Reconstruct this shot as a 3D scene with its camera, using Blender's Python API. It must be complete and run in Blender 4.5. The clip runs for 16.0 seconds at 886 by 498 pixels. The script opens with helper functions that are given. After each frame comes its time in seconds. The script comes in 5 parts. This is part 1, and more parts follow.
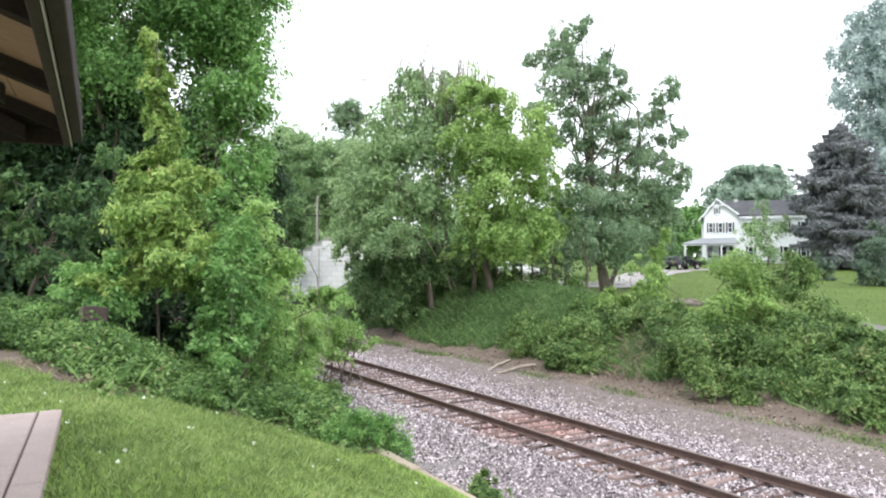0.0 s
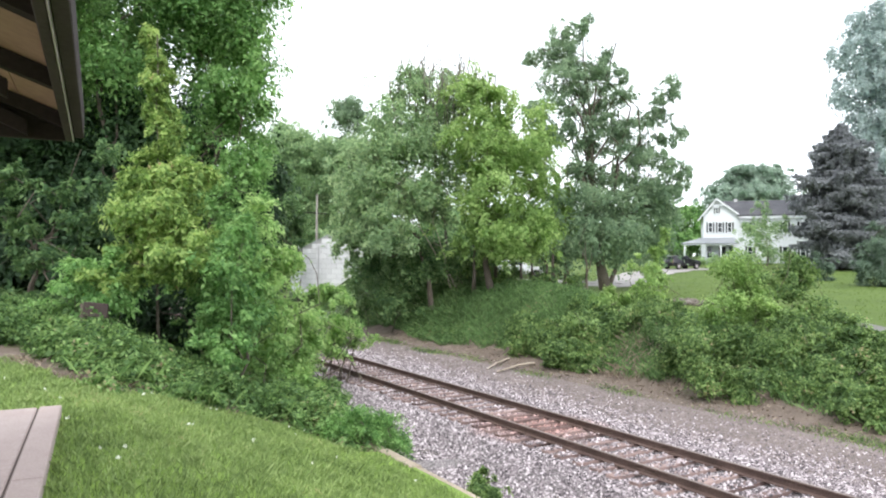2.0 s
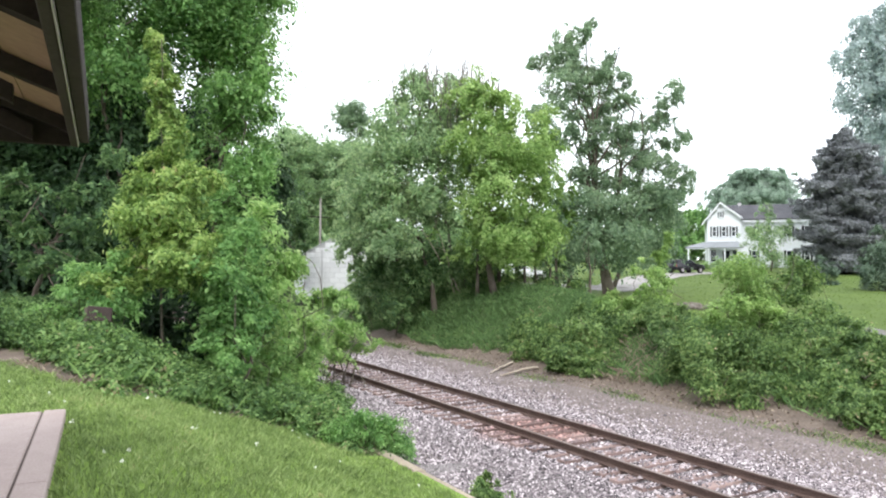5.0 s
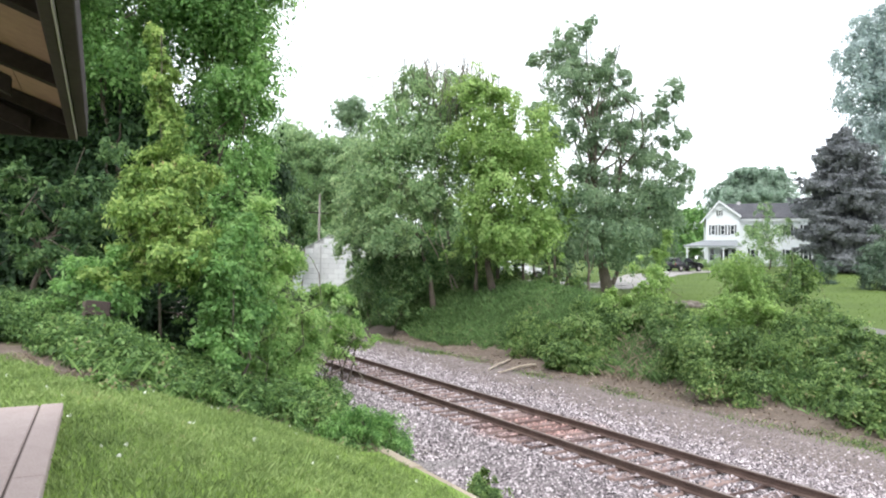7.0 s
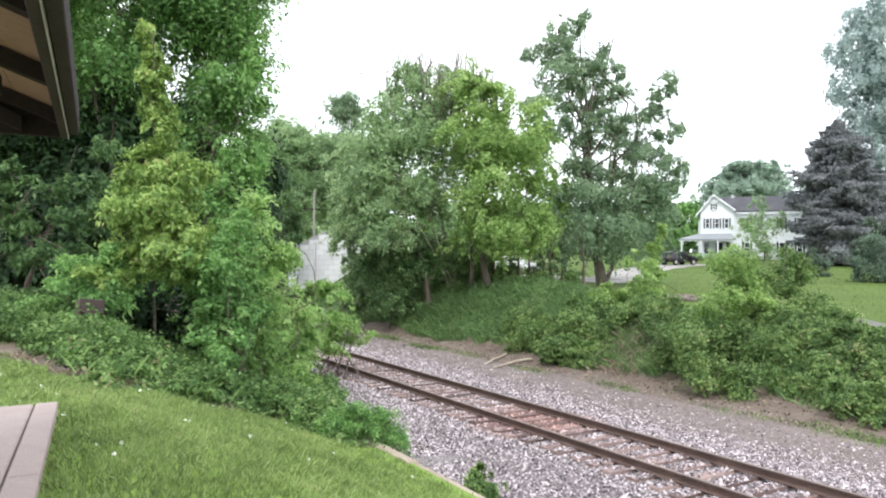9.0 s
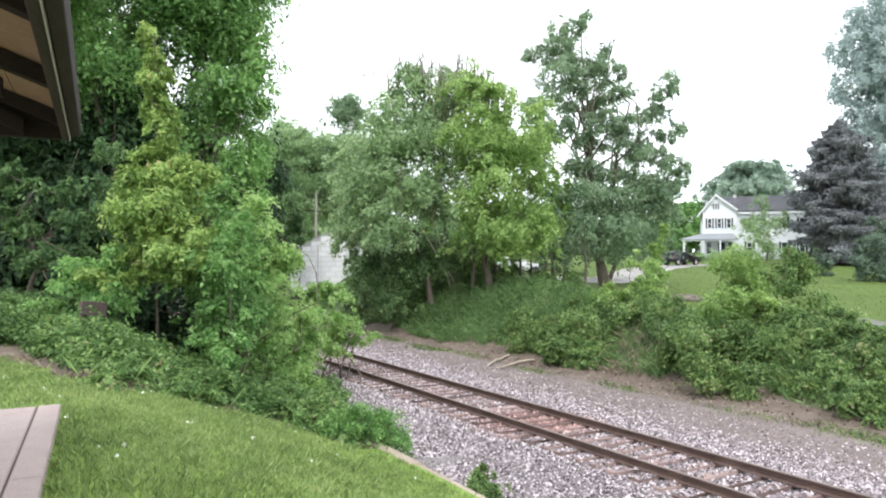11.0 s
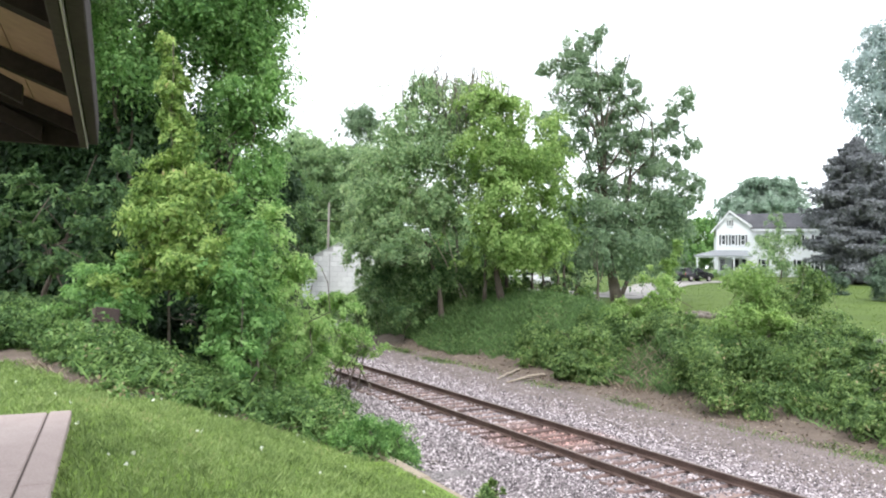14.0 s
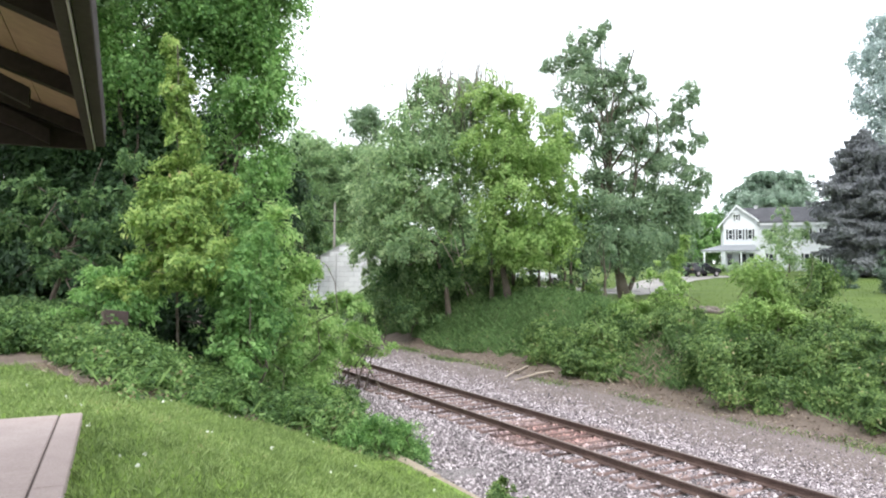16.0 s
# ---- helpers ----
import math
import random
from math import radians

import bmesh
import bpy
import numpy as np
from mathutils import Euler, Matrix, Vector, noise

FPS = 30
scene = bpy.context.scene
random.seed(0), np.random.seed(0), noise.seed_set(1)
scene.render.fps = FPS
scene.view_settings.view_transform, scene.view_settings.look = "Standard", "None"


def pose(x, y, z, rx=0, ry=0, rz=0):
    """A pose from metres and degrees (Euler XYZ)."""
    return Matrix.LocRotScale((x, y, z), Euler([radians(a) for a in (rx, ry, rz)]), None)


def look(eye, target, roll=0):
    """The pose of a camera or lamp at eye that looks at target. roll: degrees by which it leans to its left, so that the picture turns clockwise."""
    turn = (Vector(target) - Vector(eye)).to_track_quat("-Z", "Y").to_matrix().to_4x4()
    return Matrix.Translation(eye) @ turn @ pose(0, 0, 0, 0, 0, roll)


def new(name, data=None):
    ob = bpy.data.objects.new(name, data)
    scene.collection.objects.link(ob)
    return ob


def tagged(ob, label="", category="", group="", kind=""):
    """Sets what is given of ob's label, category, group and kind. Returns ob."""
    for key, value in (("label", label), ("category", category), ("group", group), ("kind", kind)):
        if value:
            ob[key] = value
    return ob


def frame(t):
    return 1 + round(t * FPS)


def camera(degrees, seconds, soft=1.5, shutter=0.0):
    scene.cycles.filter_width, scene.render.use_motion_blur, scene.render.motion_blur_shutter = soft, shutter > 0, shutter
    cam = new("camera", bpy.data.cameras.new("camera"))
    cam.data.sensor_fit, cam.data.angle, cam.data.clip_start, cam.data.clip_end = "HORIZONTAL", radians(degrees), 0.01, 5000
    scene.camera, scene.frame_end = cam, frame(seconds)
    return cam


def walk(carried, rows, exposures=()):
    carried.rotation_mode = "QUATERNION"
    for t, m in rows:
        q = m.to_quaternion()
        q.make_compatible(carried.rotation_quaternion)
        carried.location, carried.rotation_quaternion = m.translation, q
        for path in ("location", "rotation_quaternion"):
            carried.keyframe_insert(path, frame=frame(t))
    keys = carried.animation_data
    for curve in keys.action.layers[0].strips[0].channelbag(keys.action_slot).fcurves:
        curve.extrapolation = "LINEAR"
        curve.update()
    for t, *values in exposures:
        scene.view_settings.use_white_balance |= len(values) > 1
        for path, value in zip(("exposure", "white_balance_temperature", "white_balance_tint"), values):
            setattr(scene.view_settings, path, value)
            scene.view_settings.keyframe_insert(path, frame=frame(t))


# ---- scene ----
PATH = [
    (0, pose(0.0000, 0.0000, 3.5300, 91.583, -0.000, -30.900)),
    (0.5, pose(-0.0058, -0.0031, 3.5301, 91.478, -0.225, -30.856)),
    (1, pose(-0.0081, 0.0013, 3.5317, 91.309, -0.325, -30.876)),
    (1.5, pose(-0.0085, 0.0091, 3.5298, 91.418, -0.453, -30.953)),
    (2, pose(-0.0139, 0.0073, 3.5256, 91.437, -0.316, -30.956)),
    (2.5, pose(-0.0128, 0.0001, 3.5311, 91.458, -0.255, -30.842)),
    (3, pose(-0.0117, 0.0024, 3.5270, 91.512, -0.291, -30.772)),
    (3.5, pose(-0.0142, -0.0004, 3.5271, 91.673, -0.339, -30.728)),
    (4, pose(-0.0175, -0.0053, 3.5289, 91.734, -0.208, -30.701)),
    (6.5, pose(-0.0157, -0.0008, 3.5277, 91.805, -0.614, -30.675)),
    (7, pose(-0.0130, 0.0069, 3.5255, 91.491, -0.715, -30.784)),
    (7.5, pose(-0.0133, 0.0109, 3.5245, 91.375, -0.857, -30.878)),
    (8, pose(-0.0128, -0.0004, 3.5271, 91.409, -0.721, -30.944)),
    (8.5, pose(-0.0085, 0.0075, 3.5231, 91.482, -0.430, -31.074)),
    (9, pose(-0.0045, -0.0017, 3.5276, 91.120, -0.270, -31.163)),
    (11.5, pose(0.0002, 0.0011, 3.5228, 91.288, -0.002, -30.964)),
    (12, pose(0.0007, 0.0181, 3.5265, 91.468, -0.285, -30.615)),
    (12.5, pose(0.0034, 0.0206, 3.5249, 91.587, -0.084, -30.509)),
    (13, pose(-0.0055, 0.0167, 3.5215, 91.680, -0.119, -30.467)),
    (13.3, pose(-0.0030, 0.0150, 3.5230, 91.640, -0.200, -30.260)),
    (13.4, pose(0.0020, 0.0100, 3.5290, 90.830, -0.480, -30.050)),
    (13.5, pose(0.0031, 0.0093, 3.5296, 90.740, -0.563, -29.905)),
    (13.6, pose(0.0030, 0.0100, 3.5300, 90.790, -0.620, -29.870)),
    (13.7, pose(0.0025, 0.0200, 3.5320, 91.350, -0.800, -29.860)),
    (13.8, pose(0.0015, 0.0300, 3.5345, 92.080, -0.960, -29.870)),
    (14, pose(0.0005, 0.0357, 3.5356, 92.179, -1.038, -30.066)),
    (14.5, pose(0.0001, 0.0471, 3.5367, 92.428, -0.777, -29.906)),
    (15, pose(-0.0045, 0.0503, 3.5346, 92.056, -0.411, -29.775)),
    (15.5, pose(-0.0117, 0.0598, 3.5378, 91.532, -0.017, -29.602)),
    (16, pose(-0.0076, 0.0596, 3.5249, 92.068, -0.261, -29.547)),
]
cam = camera(65, 16.0, soft=2.0)
walk(cam, PATH, exposures=[(0, 0.43), (16, 0.43)])

# ---- light: a bright overcast sky ----
SUN_ELEVATION, SUN_TURN = 52, 200
world = bpy.data.worlds.new("overcast_sky")
scene.world = world
world.use_nodes = True
wn, wl = world.node_tree.nodes, world.node_tree.links
wn.clear()
sky = wn.new("ShaderNodeTexSky")
sky.sky_type, sky.sun_disc = "NISHITA", False
sky.sun_elevation, sky.sun_rotation = radians(SUN_ELEVATION), radians(SUN_TURN)
sky.air_density, sky.dust_density, sky.ozone_density = 1.0, 4.0, 1.0
grey = wn.new("ShaderNodeHueSaturation")
grey.inputs["Saturation"].default_value = 0.12
cloud = wn.new("ShaderNodeMixRGB")
cloud.inputs[0].default_value = 0.75
cloud.inputs[2].default_value = (11.9, 12.5, 13.5, 1)
back = wn.new("ShaderNodeBackground")
back.inputs["Strength"].default_value = 0.15
out = wn.new("ShaderNodeOutputWorld")
wl.new(sky.outputs[0], grey.inputs["Color"])
wl.new(grey.outputs[0], cloud.inputs[1])
wl.new(cloud.outputs[0], back.inputs["Color"])
wl.new(back.outputs[0], out.inputs[0])

sun = new("sun", bpy.data.lights.new("sun", "SUN"))
sun.data.energy, sun.data.angle, sun.data.color = 1.5, radians(14), (1.0, 0.98, 0.94)
sun.matrix_world = look((-40, -60, 95), (0, 0, 0))

# ---- materials ----


def nodes_of(name, rough=0.8, metal=0.0, spec=0.3):
    m = bpy.data.materials.new(name)
    m.use_nodes = True
    b = m.node_tree.nodes["Principled BSDF"]
    b.inputs["Roughness"].default_value = rough
    b.inputs["Metallic"].default_value = metal
    b.inputs["Specular IOR Level"].default_value = spec
    return m, m.node_tree.nodes, m.node_tree.links, b


def ramp_node(n, stops):
    r = n.new("ShaderNodeValToRGB")
    e = r.color_ramp.elements
    while len(e) < len(stops):
        e.new(0.5)
    for k, (p, c) in enumerate(stops):
        e[k].position, e[k].color = p, (*c, 1)
    return r


def noise_node(n, l, scale, detail=4.0, rough=0.6):
    tc = n.new("ShaderNodeNewGeometry")
    t = n.new("ShaderNodeTexNoise")
    t.inputs["Scale"].default_value, t.inputs["Detail"].default_value = scale, detail
    t.inputs["Roughness"].default_value = rough
    l.new(tc.outputs["Position"], t.inputs["Vector"])
    return t


def surface(name, stops, fine=40.0, coarse=1.2, rough=0.85, metal=0.0, bump=0.3, spec=0.3, mixed=0.5, dist=0.01):
    """A worn surface: a fine grain and coarse stains through one colour ramp, with fine relief."""
    m, n, l, b = nodes_of(name, rough, metal, spec)
    f, c = noise_node(n, l, fine, 5), noise_node(n, l, coarse, 4)
    mx = n.new("ShaderNodeMixRGB")
    mx.inputs[0].default_value = mixed
    l.new(f.outputs["Fac"], mx.inputs[1])
    l.new(c.outputs["Fac"], mx.inputs[2])
    r = ramp_node(n, stops)
    l.new(mx.outputs[0], r.inputs[0])
    l.new(r.outputs[0], b.inputs["Base Color"])
    bp = n.new("ShaderNodeBump")
    bp.inputs["Strength"].default_value, bp.inputs["Distance"].default_value = bump, dist
    l.new(f.outputs["Fac"], bp.inputs["Height"])
    l.new(bp.outputs[0], b.inputs["Normal"])
    return m


def leafy(name, dark, mid, light, glow=0.48, rough=0.55, odd=None, patch=0.35):
    """Leaves: every leaf its own tone, with larger patches of tone over the plant; light passes through."""
    m, n, l, b = nodes_of(name, rough, 0, 0.3)
    g = n.new("ShaderNodeNewGeometry")
    # spring leaf is a little greyer than its purest green
    dark, mid, light = (tuple(0.9 * v + 0.1 * (0.3 * c[0] + 0.6 * c[1] + 0.1 * c[2]) for v in c) for c in (dark, mid, light))
    stops = [(0.0, dark), (0.47, mid), (0.86, light), (0.97, light), (1.0, odd or light)]
    big, small = noise_node(n, l, patch, 3), noise_node(n, l, patch * 6, 2)
    tone = n.new("ShaderNodeMixRGB")
    tone.inputs[0].default_value = 0.45
    l.new(big.outputs["Fac"], tone.inputs[1])
    l.new(small.outputs["Fac"], tone.inputs[2])
    mx = n.new("ShaderNodeMixRGB")
    mx.inputs[0].default_value = 0.5
    l.new(g.outputs["Random Per Island"], mx.inputs[1])
    st = n.new("ShaderNodeMapRange")
    st.inputs[1].default_value, st.inputs[2].default_value = 0.33, 0.67
    l.new(tone.outputs[0], st.inputs[0])
    l.new(st.outputs[0], mx.inputs[2])
    wide = n.new("ShaderNodeMapRange")
    wide.inputs[1].default_value, wide.inputs[2].default_value = 0.17, 0.86
    l.new(mx.outputs[0], wide.inputs[0])
    r = ramp_node(n, stops)
    l.new(wide.outputs[0], r.inputs[0])
    l.new(r.outputs[0], b.inputs["Base Color"])
    tr = n.new("ShaderNodeBsdfTranslucent")
    hs = n.new("ShaderNodeHueSaturation")
    hs.inputs["Hue"].default_value, hs.inputs["Value"].default_value = 0.485, 1.3
    l.new(r.outputs[0], hs.inputs["Color"])
    l.new(hs.outputs[0], tr.inputs[0])
    mix = n.new("ShaderNodeMixShader")
    mix.inputs[0].default_value = glow
    l.new(b.outputs[0], mix.inputs[1])
    l.new(tr.outputs[0], mix.inputs[2])
    l.new(mix.outputs[0], n["Material Output"].inputs[0])
    return m


def island(name, stops, rough=0.9, bump_scale=30, bump=0.3, whole=False, rust=False):
    """Many small pieces, each with its own tone out of a ramp."""
    m, n, l, b = nodes_of(name, rough, 0, 0.3)
    if whole:
        g = n.new("ShaderNodeObjectInfo")
        src = g.outputs["Random"]
    else:
        g = n.new("ShaderNodeNewGeometry")
        src = g.outputs["Random Per Island"]
    f = noise_node(n, l, bump_scale, 5)
    mx = n.new("ShaderNodeMixRGB")
    mx.inputs[0].default_value = 0.35
    l.new(src, mx.inputs[1])
    l.new(f.outputs["Fac"], mx.inputs[2])
    r = ramp_node(n, stops)
    l.new(mx.outputs[0], r.inputs[0])
    l.new(r.outputs[0], b.inputs["Base Color"])
    if rust:
        # rust washed off the rails in one patch of the bed
        geo = n.new("ShaderNodeNewGeometry")
        far = n.new("ShaderNodeVectorMath")
        far.operation = "DISTANCE"
        far.inputs[1].default_value = (10.3, 12.9, -0.2)
        l.new(geo.outputs["Position"], far.inputs[0])
        stain = noise_node(n, l, 2.2, 4)
        add = n.new("ShaderNodeMath")
        add.operation = "ADD"
        l.new(far.outputs["Value"], add.inputs[0])
        l.new(stain.outputs["Fac"], add.inputs[1])
        lim = n.new("ShaderNodeMapRange")
        lim.inputs[1].default_value, lim.inputs[2].default_value = 2.3, 1.3
        lim.inputs[3].default_value, lim.inputs[4].default_value = 0.0, 0.8
        l.new(add.outputs[0], lim.inputs[0])
        red = n.new("ShaderNodeMixRGB")
        red.blend_type = "MULTIPLY"
        red.inputs[2].default_value = (1.0, 0.62, 0.5, 1)
        l.new(lim.outputs[0], red.inputs[0])
        l.new(r.outputs[0], red.inputs[1])
        l.new(red.outputs[0], b.inputs["Base Color"])
    bp = n.new("ShaderNodeBump")
    bp.inputs["Strength"].default_value, bp.inputs["Distance"].default_value = bump, 0.01
    l.new(f.outputs["Fac"], bp.inputs["Height"])
    l.new(bp.outputs[0], b.inputs["Normal"])
    return m


M_SOIL = surface("forest_soil", [(0.3, (0.05, 0.045, 0.028)), (0.5, (0.09, 0.085, 0.045)), (0.7, (0.14, 0.12, 0.08))], 18, 0.8, 0.95)
M_TURF = surface("mown_turf", [(0.3, (0.1, 0.17, 0.03)), (0.5, (0.18, 0.28, 0.05)), (0.7, (0.26, 0.36, 0.08))], 30, 0.7, 0.9)
M_UPTURF = surface("upper_lawn_turf", [(0.3, (0.045, 0.078, 0.012)), (0.5, (0.075, 0.12, 0.019)), (0.7, (0.11, 0.16, 0.03))], 12, 0.35, 0.95)
M_BED = surface("packed_ballast", [(0.4, (0.06, 0.053, 0.054)), (0.5, (0.16, 0.142, 0.143)), (0.6, (0.38, 0.345, 0.345))], 38, 2.5, 0.95, bump=0.8, mixed=0.15)
M_BANKTURF = surface("rough_bank_grass", [(0.3, (0.035, 0.06, 0.02)), (0.5, (0.055, 0.09, 0.028)), (0.7, (0.1, 0.13, 0.05))], 14, 0.5, 0.9)
M_CINDER = surface("grey_cinder", [(0.3, (0.106, 0.086, 0.08)), (0.5, (0.18, 0.148, 0.139)), (0.7, (0.305, 0.257, 0.243))], 45, 1.0, 0.95, bump=0.6, mixed=0.35)
M_CLAY = surface("bare_red_clay", [(0.3, (0.08, 0.06, 0.049)), (0.5, (0.145, 0.113, 0.092)), (0.7, (0.23, 0.185, 0.152))], 16, 1.2, 0.95, bump=0.6)
M_STONE = island("crushed_ballast_stone", [(0.2, (0.05, 0.042, 0.047)), (0.42, (0.165, 0.14, 0.148)), (0.62, (0.34, 0.293, 0.305)), (0.86, (0.75, 0.675, 0.69))], 0.9, 60, rust=True)
M_CHIP = island("cinder_chips", [(0.1, (0.08, 0.064, 0.06)), (0.5, (0.175, 0.144, 0.136)), (0.75, (0.305, 0.257, 0.243)), (0.95, (0.55, 0.475, 0.46))], 0.9, 60)
M_TIE = island("weathered_tie_wood", [(0.1, (0.13, 0.088, 0.082)), (0.5, (0.235, 0.165, 0.152)), (0.9, (0.38, 0.28, 0.255))], 0.9, 24, 0.6, whole=True)
M_RAIL = surface("rusted_rail_steel", [(0.3, (0.06, 0.04, 0.036)), (0.5, (0.115, 0.076, 0.066)), (0.75, (0.19, 0.13, 0.11))], 35, 2.0, 0.7, 0.15, 0.25)
M_RAILTOP = surface("worn_rail_head", [(0.3, (0.13, 0.1, 0.09)), (0.6, (0.24, 0.19, 0.17))], 30, 1.2, 0.45, 0.5, 0.1)
M_CONCRETE = surface("pale_concrete", [(0.3, (0.26, 0.205, 0.19)), (0.5, (0.37, 0.3, 0.28)), (0.7, (0.47, 0.395, 0.37))], 60, 0.9, 0.85, bump=0.15)
M_KERB = surface("old_kerb_concrete", [(0.3, (0.2, 0.165, 0.12)), (0.5, (0.34, 0.285, 0.22)), (0.7, (0.47, 0.41, 0.33))], 30, 1.5, 0.9, bump=0.5)
M_JOINT = surface("dark_joint_filler", [(0.3, (0.06, 0.045, 0.04)), (0.7, (0.12, 0.09, 0.08))], 40, 3)
M_SOFFIT = surface("brown_soffit_board", [(0.3, (0.2, 0.127, 0.088)), (0.5, (0.27, 0.17, 0.118)), (0.7, (0.34, 0.22, 0.155))], 12, 0.9, 0.75, bump=0.1)
M_BEAM = surface("dark_stained_beam", [(0.3, (0.02, 0.015, 0.0145)), (0.7, (0.04, 0.03, 0.029))], 25, 1.5, 0.8, bump=0.15, spec=0.1)
M_FASCIA = surface("dark_brown_fascia", [(0.3, (0.04, 0.032, 0.033)), (0.7, (0.07, 0.058, 0.059))], 30, 1.5, 0.85, bump=0.1, spec=0.1)
M_DRIP = surface("pale_metal_drip_edge", [(0.3, (0.34, 0.3, 0.31)), (0.7, (0.5, 0.45, 0.46))], 40, 2, 0.5, 0.3, 0.05)
M_BARK = surface("grey_brown_bark", [(0.3, (0.06, 0.048, 0.038)), (0.5, (0.12, 0.098, 0.08)), (0.7, (0.22, 0.19, 0.16))], 22, 1.5, 0.95, bump=0.8)
M_PALEBARK = surface("pale_dead_wood", [(0.3, (0.22, 0.18, 0.14)), (0.5, (0.38, 0.32, 0.26)), (0.7, (0.52, 0.46, 0.38))], 20, 1.2, 0.9, bump=0.4)
M_TWIG = surface("grey_twigs", [(0.3, (0.12, 0.11, 0.09)), (0.5, (0.19, 0.175, 0.145)), (0.7, (0.28, 0.26, 0.22))], 20, 1.2, 0.9, bump=0.3)
M_WHITE = surface("white_clapboard_paint", [(0.3, (0.7, 0.72, 0.75)), (0.6, (0.8, 0.82, 0.85))], 8, 0.4, 0.6, bump=0.05)
M_BLOCK = island("white_painted_block", [(0.1, (0.64, 0.645, 0.66)), (0.9, (0.8, 0.805, 0.82))], 0.8, 6, 0.2, whole=True)
M_MORTAR = surface("grey_mortar", [(0.3, (0.42, 0.42, 0.43)), (0.7, (0.54, 0.54, 0.55))], 20, 1)
M_ROCK = surface("weathered_garden_stone", [(0.3, (0.08, 0.07, 0.055)), (0.5, (0.15, 0.13, 0.11)), (0.7, (0.24, 0.215, 0.19))], 14, 2.0, 0.95, bump=0.5)
M_PATH = surface("worn_grey_path", [(0.3, (0.11, 0.105, 0.095)), (0.5, (0.165, 0.16, 0.15)), (0.7, (0.23, 0.22, 0.21))], 10, 0.8, 0.95)
M_BOARD = surface("dark_weathered_board", [(0.3, (0.03, 0.022, 0.02)), (0.7, (0.075, 0.055, 0.05))], 18, 2.0, 0.9, bump=0.4)
M_WHITEPAINT = surface("white_car_paint", [(0.3, (0.62, 0.63, 0.65)), (0.7, (0.7, 0.71, 0.73))], 3, 0.5, 0.3, 0.0, 0.0)
M_SHED = surface("pale_sheet_roof", [(0.3, (0.4, 0.41, 0.43)), (0.7, (0.55, 0.56, 0.58))], 6, 0.5, 0.7)
M_ROOF = surface("dark_grey_shingle", [(0.3, (0.05, 0.05, 0.055)), (0.5, (0.085, 0.085, 0.095)), (0.7, (0.13, 0.13, 0.14))], 6, 0.5, 0.9)
M_PORCH = surface("grey_porch_roof", [(0.3, (0.2, 0.215, 0.23)), (0.7, (0.3, 0.315, 0.33))], 6, 0.5, 0.7)
M_SHUTTER = surface("dark_shutter_paint_and_shade", [(0.3, (0.018, 0.022, 0.025)), (0.7, (0.04, 0.045, 0.05))], 10, 1, 0.5)
M_DRIVE = surface("gravel_drive", [(0.3, (0.2, 0.19, 0.175)), (0.5, (0.28, 0.265, 0.25)), (0.7, (0.37, 0.35, 0.33))], 6, 0.5, 0.95)
M_CARPAINT = surface("dark_car_paint", [(0.3, (0.02, 0.02, 0.024)), (0.7, (0.035, 0.035, 0.04))], 3, 0.5, 0.25, 0.3, 0.0)
M_TYRE = surface("black_tyre_rubber", [(0.3, (0.015, 0.015, 0.015)), (0.7, (0.03, 0.03, 0.03))], 20, 2, 0.9)
M_TAIL = surface("red_tail_lamp", [(0.3, (0.2, 0.015, 0.02)), (0.7, (0.3, 0.03, 0.035))], 10, 2, 0.2)
M_POLE = surface("weathered_pole_wood", [(0.3, (0.2, 0.185, 0.165)), (0.7, (0.34, 0.31, 0.28))], 12, 1, 0.9)


def glass_mat():
    m, n, l, b = nodes_of("window_glass", 0.05, 0, 0.5)
    b.inputs["Base Color"].default_value = (0.03, 0.035, 0.04, 1)
    return m


M_GLASS = glass_mat()
L_IVY = leafy("vine_leaves", (0.07, 0.15, 0.028), (0.21, 0.35, 0.072), (0.42, 0.55, 0.155), odd=(0.45, 0.36, 0.19), patch=0.9)
L_DEEP = leafy("deep_green_leaves", (0.04, 0.1, 0.036), (0.1, 0.2, 0.065), (0.21, 0.34, 0.12), glow=0.52)
# leaf colour darkened to paint the shade inside the wood
L_SHADE = leafy("shade_darkened_leaves", (0.014, 0.04, 0.016), (0.03, 0.075, 0.026), (0.065, 0.135, 0.045), glow=0.25)
L_LIME = leafy("yellow_green_leaves", (0.11, 0.215, 0.045), (0.225, 0.375, 0.095), (0.4, 0.56, 0.18), glow=0.55)
L_GREY = leafy("grey_green_leaves", (0.12, 0.215, 0.09), (0.235, 0.375, 0.17), (0.41, 0.545, 0.27), glow=0.55)
# maple tone lightened and blued, with some haze put into the colour
L_MAPLE = leafy("hazed_maple_leaves", (0.115, 0.195, 0.115), (0.2, 0.31, 0.175), (0.33, 0.44, 0.265), glow=0.55)
L_FRESH = leafy("fresh_green_leaves", (0.06, 0.165, 0.04), (0.16, 0.335, 0.088), (0.32, 0.54, 0.175), glow=0.55)
L_YOUNG = leafy("light_young_leaves", (0.11, 0.24, 0.055), (0.25, 0.43, 0.12), (0.43, 0.6, 0.22), glow=0.58)
L_COVER = leafy("ground_cover_leaves", (0.045, 0.1, 0.03), (0.1, 0.19, 0.055), (0.2, 0.32, 0.11), odd=(0.36, 0.3, 0.2), patch=0.9)
L_BRAMBLE = leafy("bramble_leaves", (0.032, 0.08, 0.02), (0.115, 0.21, 0.054), (0.28, 0.42, 0.125), odd=(0.42, 0.34, 0.2), patch=0.8)
